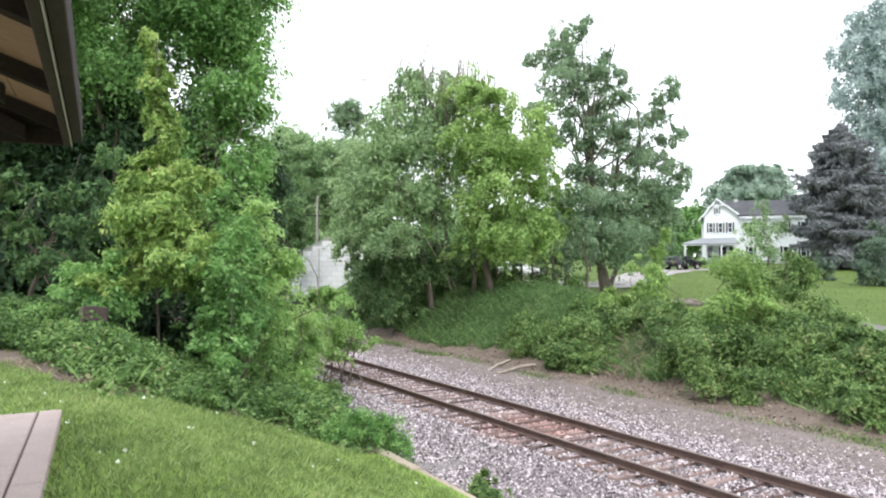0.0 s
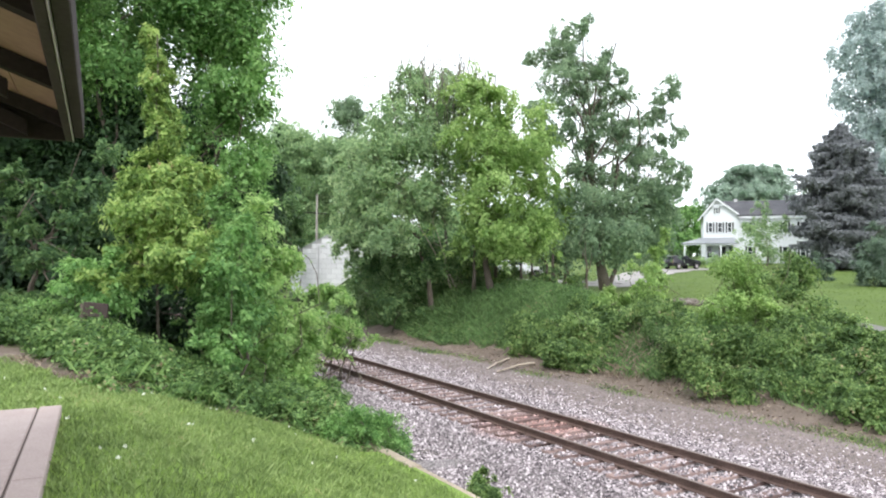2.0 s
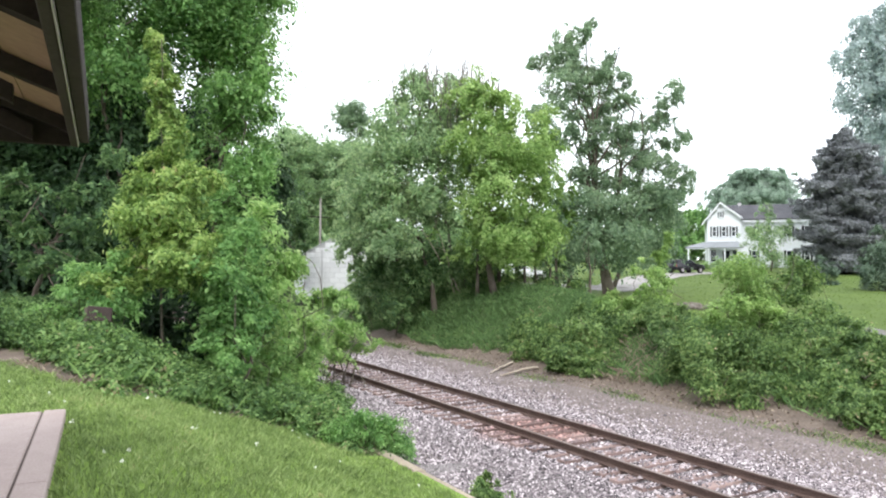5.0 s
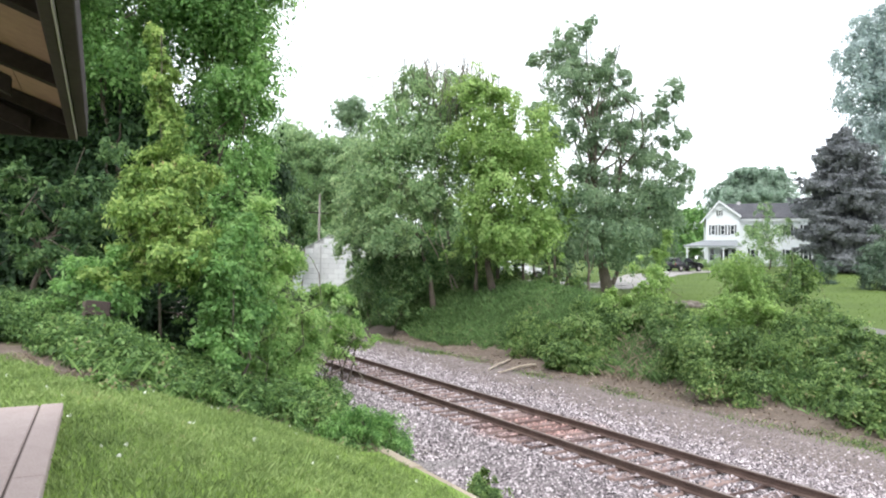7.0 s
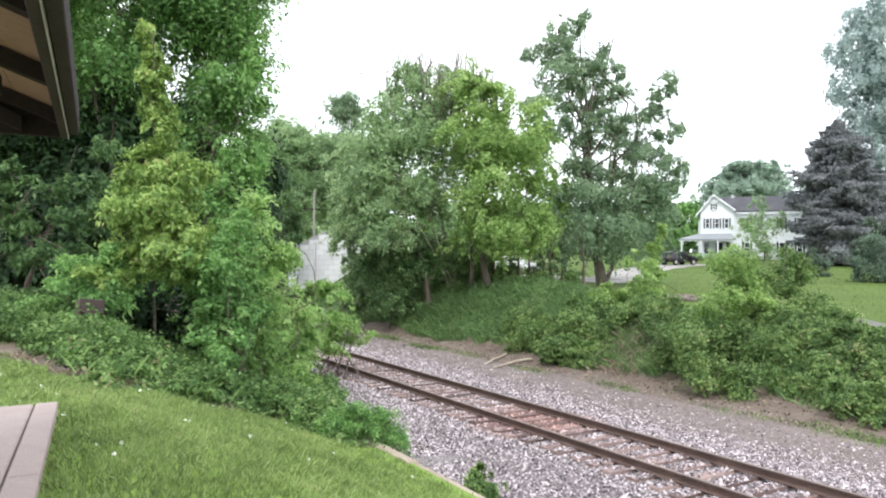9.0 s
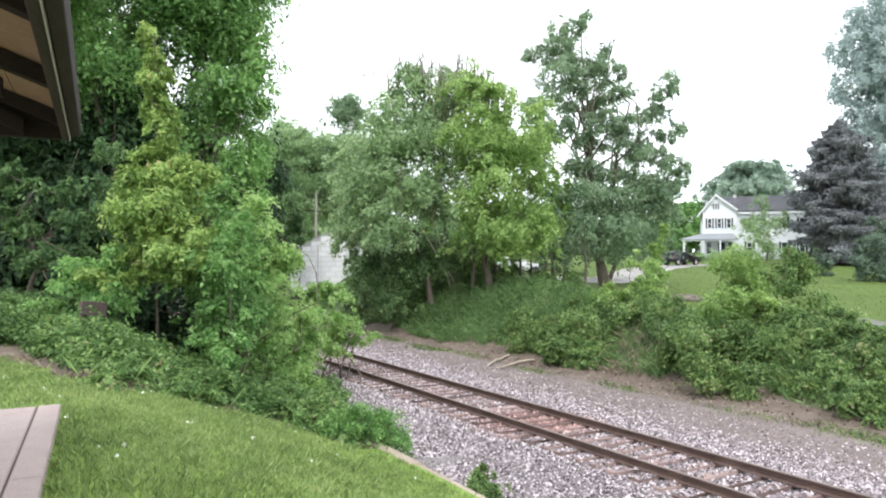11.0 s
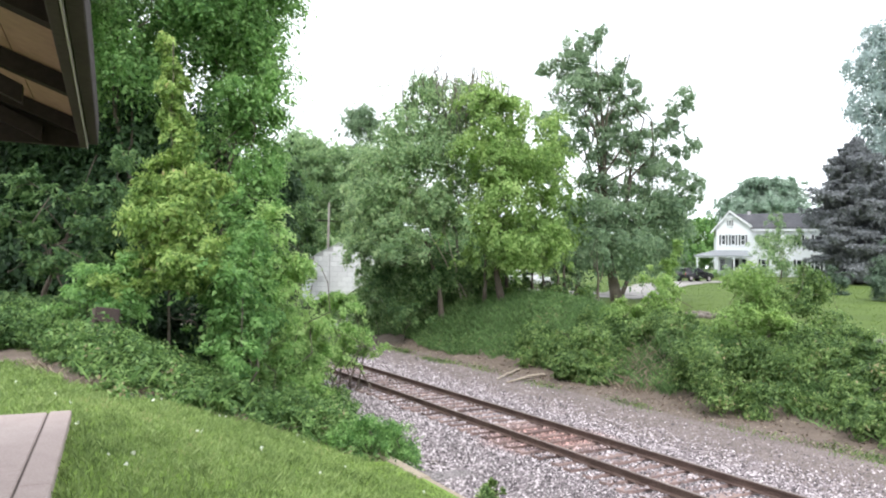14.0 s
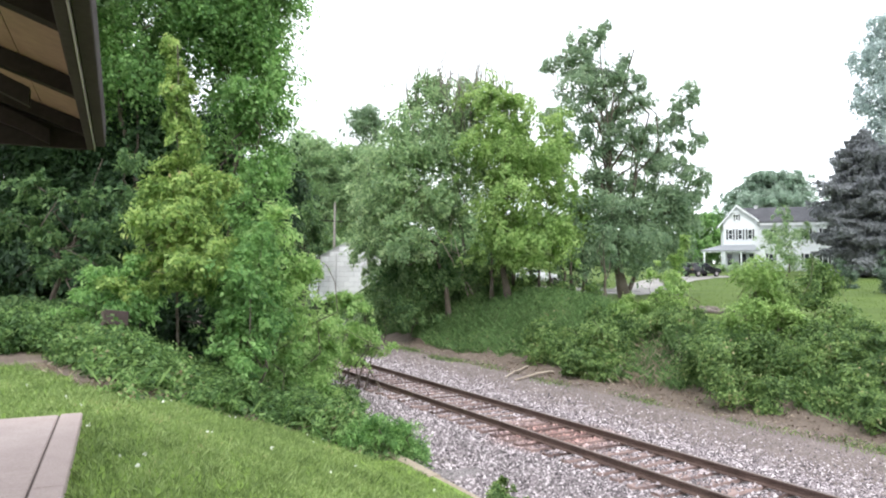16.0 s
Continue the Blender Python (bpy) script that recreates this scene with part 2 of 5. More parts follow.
L_SPRUCE = leafy("blue_spruce_needles", (0.15, 0.16, 0.175), (0.225, 0.238, 0.252), (0.31, 0.325, 0.34), glow=0.4, patch=0.25)
L_YEW = leafy("dull_evergreen_needles", (0.04, 0.08, 0.05), (0.08, 0.135, 0.085), (0.14, 0.21, 0.13), glow=0.15)
# these two far leaf colours are paled to hold the haze
L_HAZE = leafy("haze_tinted_far_leaves", (0.26, 0.33, 0.32), (0.37, 0.45, 0.44), (0.48, 0.56, 0.55), glow=0.55)
L_FAR = leafy("haze_softened_far_leaves", (0.19, 0.28, 0.21), (0.29, 0.39, 0.3), (0.39, 0.49, 0.4), glow=0.5, patch=0.12)
L_WEED = leafy("weed_leaves", (0.032, 0.082, 0.02), (0.1, 0.205, 0.052), (0.26, 0.42, 0.125), odd=(0.36, 0.3, 0.18), patch=0.8)
L_GRASS = leafy("grass_blades", (0.105, 0.165, 0.042), (0.2, 0.295, 0.085), (0.33, 0.43, 0.15), glow=0.3, rough=0.7, odd=(0.38, 0.38, 0.18), patch=0.9)
L_UPLAWN = leafy("upper_lawn_blades", (0.055, 0.105, 0.014), (0.09, 0.155, 0.021), (0.135, 0.21, 0.034), glow=0.3, rough=0.8, patch=0.3)
L_BANKGRASS = leafy("bank_grass_blades", (0.065, 0.14, 0.04), (0.12, 0.23, 0.07), (0.2, 0.33, 0.11), glow=0.3, rough=0.8, odd=(0.3, 0.27, 0.15), patch=0.5)
L_DRY = leafy("dry_stalks", (0.15, 0.11, 0.08), (0.25, 0.19, 0.14), (0.37, 0.3, 0.22), glow=0.1)
L_CLOVER = leafy("white_clover_heads", (0.6, 0.62, 0.5), (0.7, 0.72, 0.62), (0.8, 0.82, 0.75), glow=0.2)

# ---- helpers for shapes ----
C_T, S_T = math.cos(radians(30.9)), math.sin(radians(30.9))


def at(right, ahead):
    """Plan position from the standing place: metres to the right and ahead of the first view."""
    return right * C_T + ahead * S_T, -right * S_T + ahead * C_T


def link(name, me, material, parent=None, label=""):
    if material is not None and not me.materials:
        me.materials.append(material)
    ob = new(name, me)
    if parent is not None:
        ob.parent = parent
    if label:
        ob["label"] = label
    return ob


def part(name, bm, material, parent=None, label="", smooth=False):
    me = bpy.data.meshes.new(name)
    bm.normal_update()
    bm.to_mesh(me)
    bm.free()
    if smooth:
        for p in me.polygons:
            p.use_smooth = True
    return link(name, me, material, parent, label)


def thing(name, x, y, z, label, category, rz=0.0, group="", kind=""):
    ob = new(name)
    ob.matrix_basis = pose(x, y, z, 0, 0, rz)
    return tagged(ob, label, category, group, kind)


def np_mesh(name, verts, faces, smooth=False):
    me = bpy.data.meshes.new(name)
    verts = np.asarray(verts, dtype=np.float32)
    faces = np.asarray(faces, dtype=np.int32)
    k = faces.shape[1]
    me.vertices.add(len(verts))
    me.vertices.foreach_set("co", verts.ravel())
    me.loops.add(faces.size)
    me.loops.foreach_set("vertex_index", faces.ravel())
    me.polygons.add(len(faces))
    me.polygons.foreach_set("loop_start", np.arange(0, faces.size, k, dtype=np.int32))
    if smooth:
        me.polygons.foreach_set("use_smooth", np.ones(len(faces), dtype=bool))
    me.update(calc_edges=True)
    return me


def box(bm, x0, x1, y0, y1, z0, z1, m=None, bevel=0.0):
    vs = [bm.verts.new((x, y, z)) for z in (z0, z1) for x, y in ((x0, y0), (x1, y0), (x1, y1), (x0, y1))]
    fs = [(3, 2, 1, 0), (4, 5, 6, 7), (0, 1, 5, 4), (1, 2, 6, 5), (2, 3, 7, 6), (3, 0, 4, 7)]
    made = [bm.faces.new([vs[i] for i in f]) for f in fs]
    if bevel:
        es = list({e for f in made for e in f.edges})
        r = bmesh.ops.bevel(bm, geom=es, offset=bevel, segments=1, affect="EDGES")
        vs = list({v for f in r["faces"] for v in f.verts} | {v for v in vs if v.is_valid})
    if m is not None:
        for v in vs:
            v.co = m @ v.co
    return vs


def boxed(name, dims, material, parent, label="", m=None, bevel=0.0):
    bm = bmesh.new()
    box(bm, *dims, m=m, bevel=bevel)
    return part(name, bm, material, parent, label)


def prism(bm, outline, y0, y1):
    """An outline in x and z, drawn out along y."""
    a = [bm.verts.new((x, y0, z)) for x, z in outline]
    b = [bm.verts.new((x, y1, z)) for x, z in outline]
    k = len(outline)
    bm.faces.new(a)
    bm.faces.new(b[::-1])
    for i in range(k):
        bm.faces.new((a[(i + 1) % k], a[i], b[i], b[(i + 1) % k]))
    bmesh.ops.recalc_face_normals(bm, faces=bm.faces)


def tube(points, radii, sides=7):
    """Vertices and faces of a tapered, closed-end tube along points."""
    pts = np.asarray(points, float)
    vs, fs = [], []
    for i, p in enumerate(pts):
        d = pts[min(i + 1, len(pts) - 1)] - pts[max(i - 1, 0)]
        d /= max(np.linalg.norm(d), 1e-6)
        s = np.cross(d, (0.3, 0.9, 0.2))
        s /= np.linalg.norm(s)
        t = np.cross(d, s)
        for k in range(sides):
            w = 2 * math.pi * k / sides
            vs.append(p + radii[i] * (math.cos(w) * s + math.sin(w) * t))
    for i in range(len(pts) - 1):
        for k in range(sides):
            a, b = i * sides + k, i * sides + (k + 1) % sides
            fs.append((a, b, b + sides, a + sides))
    return vs, fs


def bent(p, q, rng, steps=6, sway=0.12, sag=0.0):
    """A crooked line from p to q."""
    p, q = np.asarray(p, float), np.asarray(q, float)
    length = np.linalg.norm(q - p)
    out = []
    push = np.zeros(3)
    for i in range(steps + 1):
        f = i / steps
        if 0 < i < steps:
            push = push * 0.6 + rng.normal(0, sway * length / steps, 3)
        else:
            push = np.zeros(3)
        out.append(p + (q - p) * f + push + np.array((0, 0, sag * length * math.sin(math.pi * f))))
    return out


def limb(name, p, q, r0, r1, rng, material, parent, sway=0.5, sides=7, steps=6, label=""):
    pts = bent(p, q, rng, steps, sway)
    radii = [r0 + (r1 - r0) * (i / steps) ** 0.8 for i in range(steps + 1)]
    v, f = tube(pts, radii, sides)
    return link(name, np_mesh(name, v, f, True), material, parent, label)


def leaf_quads(c, out_dir, length, width, rng, droop=0.25, spread=0.8, up=0.8):
    """Folded leaves at the points c, facing outwards and up."""
    k = len(c)
    n = out_dir * 0.6 + np.array((0, 0, up)) + rng.normal(0, spread * 0.45, (k, 3))
    n /= np.linalg.norm(n, axis=1, keepdims=True) + 1e-9
    t = rng.normal(0, 1, (k, 3)) + out_dir * 0.7 - np.array((0, 0, droop))
    t -= n * np.sum(t * n, axis=1, keepdims=True)
    t /= np.linalg.norm(t, axis=1, keepdims=True) + 1e-9
    b = np.cross(n, t)
    s = rng.uniform(0.65, 1.35, (k, 1))
    le, wi = length * s, width * s * rng.uniform(0.8, 1.2, (k, 1))
    v = np.empty((k, 4, 3))
    v[:, 0] = c - t * le * 0.5
    v[:, 1] = c + b * wi * 0.5 + n * wi * 0.14 - t * le * 0.05
    v[:, 2] = c + t * le * 0.5 - n * le * 0.1
    v[:, 3] = c - b * wi * 0.5 + n * wi * 0.14 - t * le * 0.05
    return v.reshape(-1, 3)


def quad_faces(k):
    return np.arange(k * 4, dtype=np.int32).reshape(-1, 4)


def lobes_world(lobes):
    """Lobes (right, ahead, z, radius across, radius up) as world centres and radii."""
    out = []
    for a, d, z, rh, rv in lobes:
        x, y = at(a, d)
        out.append((np.array((x, y, z)), rh, rv))
    return out


def leaf_shapes(c, n, t, length, width, rng):
    """Folded leaves at the points c with upper sides n and tips towards t."""
    k = len(c)
    n = n / (np.linalg.norm(n, axis=1, keepdims=True) + 1e-9)
    t = t - n * np.sum(t * n, axis=1, keepdims=True)
    t /= np.linalg.norm(t, axis=1, keepdims=True) + 1e-9
    b = np.cross(n, t)
    s = rng.uniform(0.6, 1.4, (k, 1))
    le, wi = length * s, width * s * rng.uniform(0.8, 1.2, (k, 1))
    v = np.empty((k, 4, 3))
    v[:, 0] = c - t * le * 0.45
    v[:, 1] = c + b * wi * 0.5 - n * wi * 0.12 - t * le * 0.1
    v[:, 2] = c + t * le * 0.55 - n * le * 0.14
    v[:, 3] = c - b * wi * 0.5 - n * wi * 0.12 - t * le * 0.1
    return v.reshape(-1, 3)


def crown_points(lobes, rng, leaf, cover=3.0, clump=0.3, ragged=0.25, droop=0.25, hang=0.3):
    """Leaves of a crown as points, upper sides and tips: twigs with leaves on both sides, fanned out in sprays that gather into boughs."""
    twigs, along = 5, 7
    per = twigs * along
    cs, ns, ts = [], [], []
    for c, rh, rv in lobes:
        n = max(70, int(1.75 * cover * math.pi * rh * rv / (leaf * leaf * 0.28)))
        m = max(5, n // per)
        d = rng.normal(0, 1, (m, 3))
        d /= np.linalg.norm(d, axis=1, keepdims=True)
        rad = rng.uniform(0.2, 1.0, (m, 1)) ** 0.5 * (1 + rng.normal(0, ragged * 0.5, (m, 1)))
        # sprays gather into boughs, with gaps between them
        kc = int(np.clip(6 + 2.4 * rh * rv, 6, 20))
        hub = rng.normal(0, 1, (kc, 3))
        hub /= np.linalg.norm(hub, axis=1, keepdims=True)
        hub *= rng.uniform(0.45, 0.98, (kc, 1)) * (1 + rng.normal(0, ragged * 0.4, (kc, 1)))
        pick = rng.integers(0, kc, m)
        bc = hub[pick] + rng.normal(0, 1, (m, 3)) * np.array((0.21, 0.21, 0.13))
        loose = rng.uniform(0, 1, (m, 1)) < 0.16
        bc = np.where(loose, d * rad, bc)
        d = bc / (np.linalg.norm(bc, axis=1, keepdims=True) + 1e-6)
        bc = bc * np.array((rh, rh, rv))
        size = np.clip(clump * 1.5 * min(rh, rv) * rng.uniform(0.5, 1.5, (m, 1)), leaf * 1.6, 1.2)
        nrm = d * (0.5 + 0.55 * hang) + np.array((0, 0, 0.8 - 0.5 * hang)) + rng.normal(0, 0.28, (m, 3))
        nrm /= np.linalg.norm(nrm, axis=1, keepdims=True)
        ax = d * 0.9 + rng.normal(0, 0.45, (m, 3)) - np.array((0, 0, 0.15 + 1.3 * hang))
        ax -= nrm * np.sum(ax * nrm, axis=1, keepdims=True)
        ax /= np.linalg.norm(ax, axis=1, keepdims=True) + 1e-9
        side = np.cross(nrm, ax)
        phi = np.linspace(-1.15, 1.15, twigs)[None, :, None] + rng.normal(0, 0.16, (m, twigs, 1))
        t = (np.arange(along)[None, None, :] + rng.uniform(0.1, 0.9, (m, twigs, along))) / along * (1 - 0.25 * np.abs(phi))
        sgn = np.where((np.arange(along) % 2)[None, None, :] == 0, 1.0, -1.0) + 0 * t
        cp, sp = np.cos(phi)[..., None], np.sin(phi)[..., None]
        a4, s4, n4, z4 = ax[:, None, None, :], side[:, None, None, :], nrm[:, None, None, :], size[:, None, None, :]
        w = cp * a4 + sp * s4
        u = -sp * a4 + cp * s4
        q = bc[:, None, None, :] + z4 * (w * (t[..., None] * 1.25 - 0.45)) + u * sgn[..., None] * leaf * 0.4
        q = q + rng.normal(0, 1, q.shape) * (0.13 * z4 + 0.15 * leaf)
        q[..., 2] -= (size[:, None, None, 0] * (0.3 + droop * 0.5)) * t * t
        tip = w * 0.55 + u * sgn[..., None] * 0.75 + rng.normal(0, 0.3, q.shape) - np.array((0, 0, droop + 0.15))
        nn = n4 + rng.normal(0, 0.42, q.shape) + w * 0.25 * t[..., None]
        cs.append(q.reshape(-1, 3) + c)
        ns.append(nn.reshape(-1, 3))
        ts.append(tip.reshape(-1, 3))
    return np.concatenate(cs), np.concatenate(ns), np.concatenate(ts)


def foliage(name, lobes, leaf, material, parent, rng, cover=3.0, slim=0.55, clump=0.3, ragged=0.25, droop=0.25, floor=True, label="", hang=0.3):
    c, n, t = crown_points(lobes, rng, leaf, cover, clump, ragged, droop, hang)
    if floor:
        keep = c[:, 2] > ground_np(c[:, 0], c[:, 1]) + 0.02
        c, n, t = c[keep], n[keep], t[keep]
    base = np.array(parent.matrix_basis.translation)
    v = leaf_shapes(c - base, n, t, leaf * 1.12, leaf * slim, rng)
    return link(name, np_mesh(name, v, quad_faces(len(c))), material, parent, label)


def tree(name, foot, lobes, leaf, material, label, seed, category="tree", trunk=0.2, cover=3.0, clump=0.3, ragged=0.25,
         limbs=7, bark=None, group="", fork=0.35, slim=0.55, droop=0.25, leafname="crown", kind="", sway=0.15, grow=1.12, hang=0.45):
    """A tapered trunk, crooked limbs to the lobes of the crown, and the leaves."""
    rng = np.random.default_rng(seed)
    bark = bark or M_BARK
    x, y = at(*foot)
    z = ground_z(x, y)
    ob = thing(name, x, y, z, label, category, 0, group, kind)
    world_lobes = [(c, rh * grow, rv * grow) for c, rh, rv in lobes_world(lobes)]
    base = np.array((x, y, z))
    top = max((c for c, _, _ in world_lobes), key=lambda c: c[2])
    mean = sum((c for c, _, _ in world_lobes)) / len(world_lobes)
    crown_top = np.array(((top[0] + mean[0]) / 2, (top[1] + mean[1]) / 2, top[2])) - base
    pts = bent((0, 0, -0.15), crown_top, rng, 9, sway)
    height = max(crown_top[2], 0.6)
    radii = [max(0.012, trunk * (1.25 if i == 0 else 0.95) * (1 - i / 9.2) ** 1.5) for i in range(10)]
    v, f = tube(pts, radii, 9)
    link("trunk", np_mesh("trunk", v, f, True), bark, ob)
    order = sorted(world_lobes, key=lambda q: -q[1] * q[2])[:limbs]
    for c, rh, rv in order:
        tip = c - base + rng.normal(0, 0.25, 3) * min(rh, rv)
        start_f = max(fork, min(0.8, (tip[2] / height) * rng.uniform(0.4, 0.7)))
        i = min(8, int(start_f * 9))
        limb("limb", pts[i], tip, radii[i] * 0.55, max(0.012, trunk * 0.08), rng, bark, ob, 0.6)
    for c, rh, rv in world_lobes:
        k = 2 if rh > 0.8 else 1
        for _ in range(k):
            d = rng.normal(0, 1, 3)
            d /= np.linalg.norm(d)
            a = c - base + d * np.array((rh, rh, rv)) * 0.85
            limb("twig", c - base - d * rh * 0.2, a, max(0.008, trunk * 0.1), 0.006, rng, bark, ob, 0.6, 4, 4)
    foliage(leafname, world_lobes, leaf, material, ob, rng, cover, slim, clump, ragged, droop=droop, hang=hang)
    return ob


def shrub(name, lobes, leaf, material, label, seed, category="shrub", cover=3.0, clump=0.35, ragged=0.3, stems=6, group="", slim=0.55, droop=0.3, bark=None, hang=0.2):
    """Stems that fan out of the ground, and their leaves."""
    rng = np.random.default_rng(seed)
    world_lobes = lobes_world(lobes)
    mean = sum((c for c, _, _ in world_lobes)) / len(world_lobes)
    x, y = float(mean[0]), float(mean[1])
    z = ground_z(x, y)
    ob = thing(name, x, y, z, label, category, 0, group)
    base = np.array((x, y, z))
    for k in range(stems):
        c, rh, rv = world_lobes[k % len(world_lobes)]
        p = np.array((rng.normal(0, 0.12), rng.normal(0, 0.12), -0.1))
        if np.linalg.norm((c - base)[:2]) > 1.2:
            gx, gy = c[0] - base[0] + rng.normal(0, 0.2), c[1] - base[1] + rng.normal(0, 0.2)
            p = np.array((gx, gy, ground_z(gx + base[0], gy + base[1]) - base[2] - 0.1))
        tip = c - base + rng.normal(0, 0.45, 3) * np.array((rh, rh, rv))
        tip[2] = max(tip[2], p[2] + 0.3)
        limb("stem", p, tip, rng.uniform(0.018, 0.035), 0.006, rng, bark or M_BARK, ob, 0.6, 5, 5)
    foliage("foliage", world_lobes, leaf, material, ob, rng, cover, slim, clump, ragged, droop=droop, hang=hang)
    return ob


# ---- ground ----
TRACK_X, KERB_X, FOOT_X = 10.28, 5.72, 17.4
B_TURN = -4.5
B_C, B_S = math.cos(radians(B_TURN)), math.sin(radians(B_TURN))


def step01(t):
    t = np.clip(t, 0, 1)
    return t * t * (3 - 2 * t)


def ripple(x, y):
    return 0.5 * np.sin(x * 0.9 + 1.3 * np.sin(y * 0.47)) * np.cos(y * 0.7 + 0.8) + 0.3 * np.sin(x * 2.1 - y * 1.7)


def ground_np(x, y):
    x, y = np.asarray(x, float), np.asarray(y, float)
    flat = 1.82 + 0.0 * x
    # the lawn runs down to the kerb
    lawn = 1.81 - 1.69 * step01((x - 0.2) / (KERB_X - 0.1)) ** 1.0
    wild = 1.95 - 2.3 * step01((x + 0.5) / 8.0)
    back = step01((y - 13.0) / 5.5)
    left = lawn * (1 - back) + wild * back + 0.06 * ripple(x, y) * back
    # the track bed
    xs = np.array((-1e4, KERB_X - 0.02, KERB_X + 0.05, KERB_X + 0.9, 7.6, 8.6, 12.0, 13.1, 16.2, FOOT_X))
    zs = np.array((0.0, 0.0, -0.3, -0.42, -0.42, -0.23, -0.23, -0.45, -0.52, -0.4))
    bed = np.interp(x, xs, zs)
    # the bank and the gardens above it
    top = 1.25 + 0.027 * (x - 20) + 0.025 * np.clip(y - 16, 0, 400)
    top = np.minimum(top, 6.0 + 0.004 * np.clip(x + y - 160, 0, 2000))
    crest = 0.75 * np.exp(-((x - 24) / 3.5) ** 2) * step01((y - 22) / 9.0)
    near = 1 - step01((y - 8) / 14.0)
    rise = step01((x - FOOT_X) / (5.6 - 0.6 * near))
    bank = -0.4 + (top + crest + 0.4) * rise + 0.1 * ripple(x * 1.3, y * 1.2) * np.clip(rise * (1 - rise) * 4, 0, 1)
    z = np.where(x < KERB_X, left, np.where(x < FOOT_X, bed, bank))
    side = np.where((x >= KERB_X) & (x < 7.6) & (y > 12), np.maximum(bed, wild), z)
    return np.where((x >= KERB_X) & (x < 7.6), side, z)


def ground_z(x, y):
    return float(ground_np(x, y))


def spaced(lo, hi, step, far):
    mid = np.arange(lo, hi + 1e-6, step)
    grow = [step * 1.5]
    while sum(grow) < far:
        grow.append(grow[-1] * 1.45)
    g = np.cumsum(grow)
    return np.concatenate((lo - g[::-1], mid, hi + g))


def lawn_edge(x):
    """How far the mown grass reaches along the track, by distance from the platform side."""
    return np.interp(x, (-9.0, -3.0, -0.4, 0.05, 0.41, 0.74, 1.1, 1.55, 2.0, 2.45, 3.0, 3.8, 4.5, 4.85, 5.2, KERB_X), (15.0, 15.2, 14.6, 13.8, 12.2, 11.4, 11.2, 11.5, 11.9, 11.9, 12.4, 13.2, 13.2, 12.5, 11.7, 11.3))


def build_ground():
    xs = np.sort(np.unique(np.concatenate((spaced(-14, 42, 0.35, 1500), (KERB_X - 0.02, KERB_X + 0.05)))))
    ys = spaced(-8, 60, 0.4, 1800)
    gx, gy = np.meshgrid(xs, ys, indexing="ij")
    gz = ground_np(gx, gy)
    v = np.stack((gx, gy, gz), -1).reshape(-1, 3)
    i, j = np.meshgrid(np.arange(len(xs) - 1), np.arange(len(ys) - 1), indexing="ij")
    a = (i * len(ys) + j).ravel()
    f = np.stack((a, a + len(ys), a + len(ys) + 1, a + 1), 1)
    me = np_mesh("ground", v, f, True)
    for m in (M_SOIL, M_TURF, M_CINDER, M_CLAY, M_BANKTURF, M_UPTURF, M_BED):
        me.materials.append(m)
    c = v[f].mean(1)
    x, y = c[:, 0], c[:, 1]
    wob = ripple(x * 2.3, y * 2.1) * 0.5
    kind = np.zeros(len(f), np.int32)
    kind[(x < KERB_X) & (y < lawn_edge(x) + 0.25 * wob)] = 1
    kind[(x < 4.2) & (y >= lawn_edge(x) + 0.25 * wob) & (y < lawn_edge(x) + np.interp(x, (0.5, 1.2), (1.9, 0.7)) + 0.4 * wob)] = 3
    kind[(x > KERB_X) & (x < FOOT_X - 0.9 + 0.3 * wob) & ((y < 12.5) | (x > 7.3))] = 2
    kind[(x >= FOOT_X - 0.9 + 0.3 * wob) & (x < FOOT_X + 1.3 + 0.9 * wob)] = 3
    kind[x >= FOOT_X + 1.3 + 0.9 * wob] = 4
    kind[x > np.interp(y, (10, 22, 28), (23.0, 24.0, 25.4)) + 0.6 * wob] = 5
    kind[(kind == 2) & (x < 12.9 + 0.4 * wob)] = 6
    me.polygons.foreach_set("material_index", kind)
    return tagged(link("ground", me, None), "uneven ground with lawn, grey track bed and grassy bank", "ground", "", "structure")


build_ground()


# ---- track ----


def rail_mesh(length):
    """A flat-bottomed rail in x and z, its head's top at 0."""
    h = [(-0.036, -0.004), (-0.03, 0.0), (0.03, 0.0), (0.036, -0.004), (0.036, -0.034), (0.01, -0.046), (0.009, -0.13),
         (0.07, -0.148), (0.07, -0.16), (-0.07, -0.16), (-0.07, -0.148), (-0.009, -0.13), (-0.01, -0.046), (-0.036, -0.034)]
    bm = bmesh.new()
    prism(bm, h, 0, length)
    me = bpy.data.meshes.new("rail")
    bm.normal_update()
    bm.to_mesh(me)
    bm.free()
    me.materials.append(M_RAIL)
    me.materials.append(M_RAILTOP)
    for p in me.polygons:
        if p.normal.z > 0.7 and p.center.z > -0.01:
            p.material_index = 1
    return me


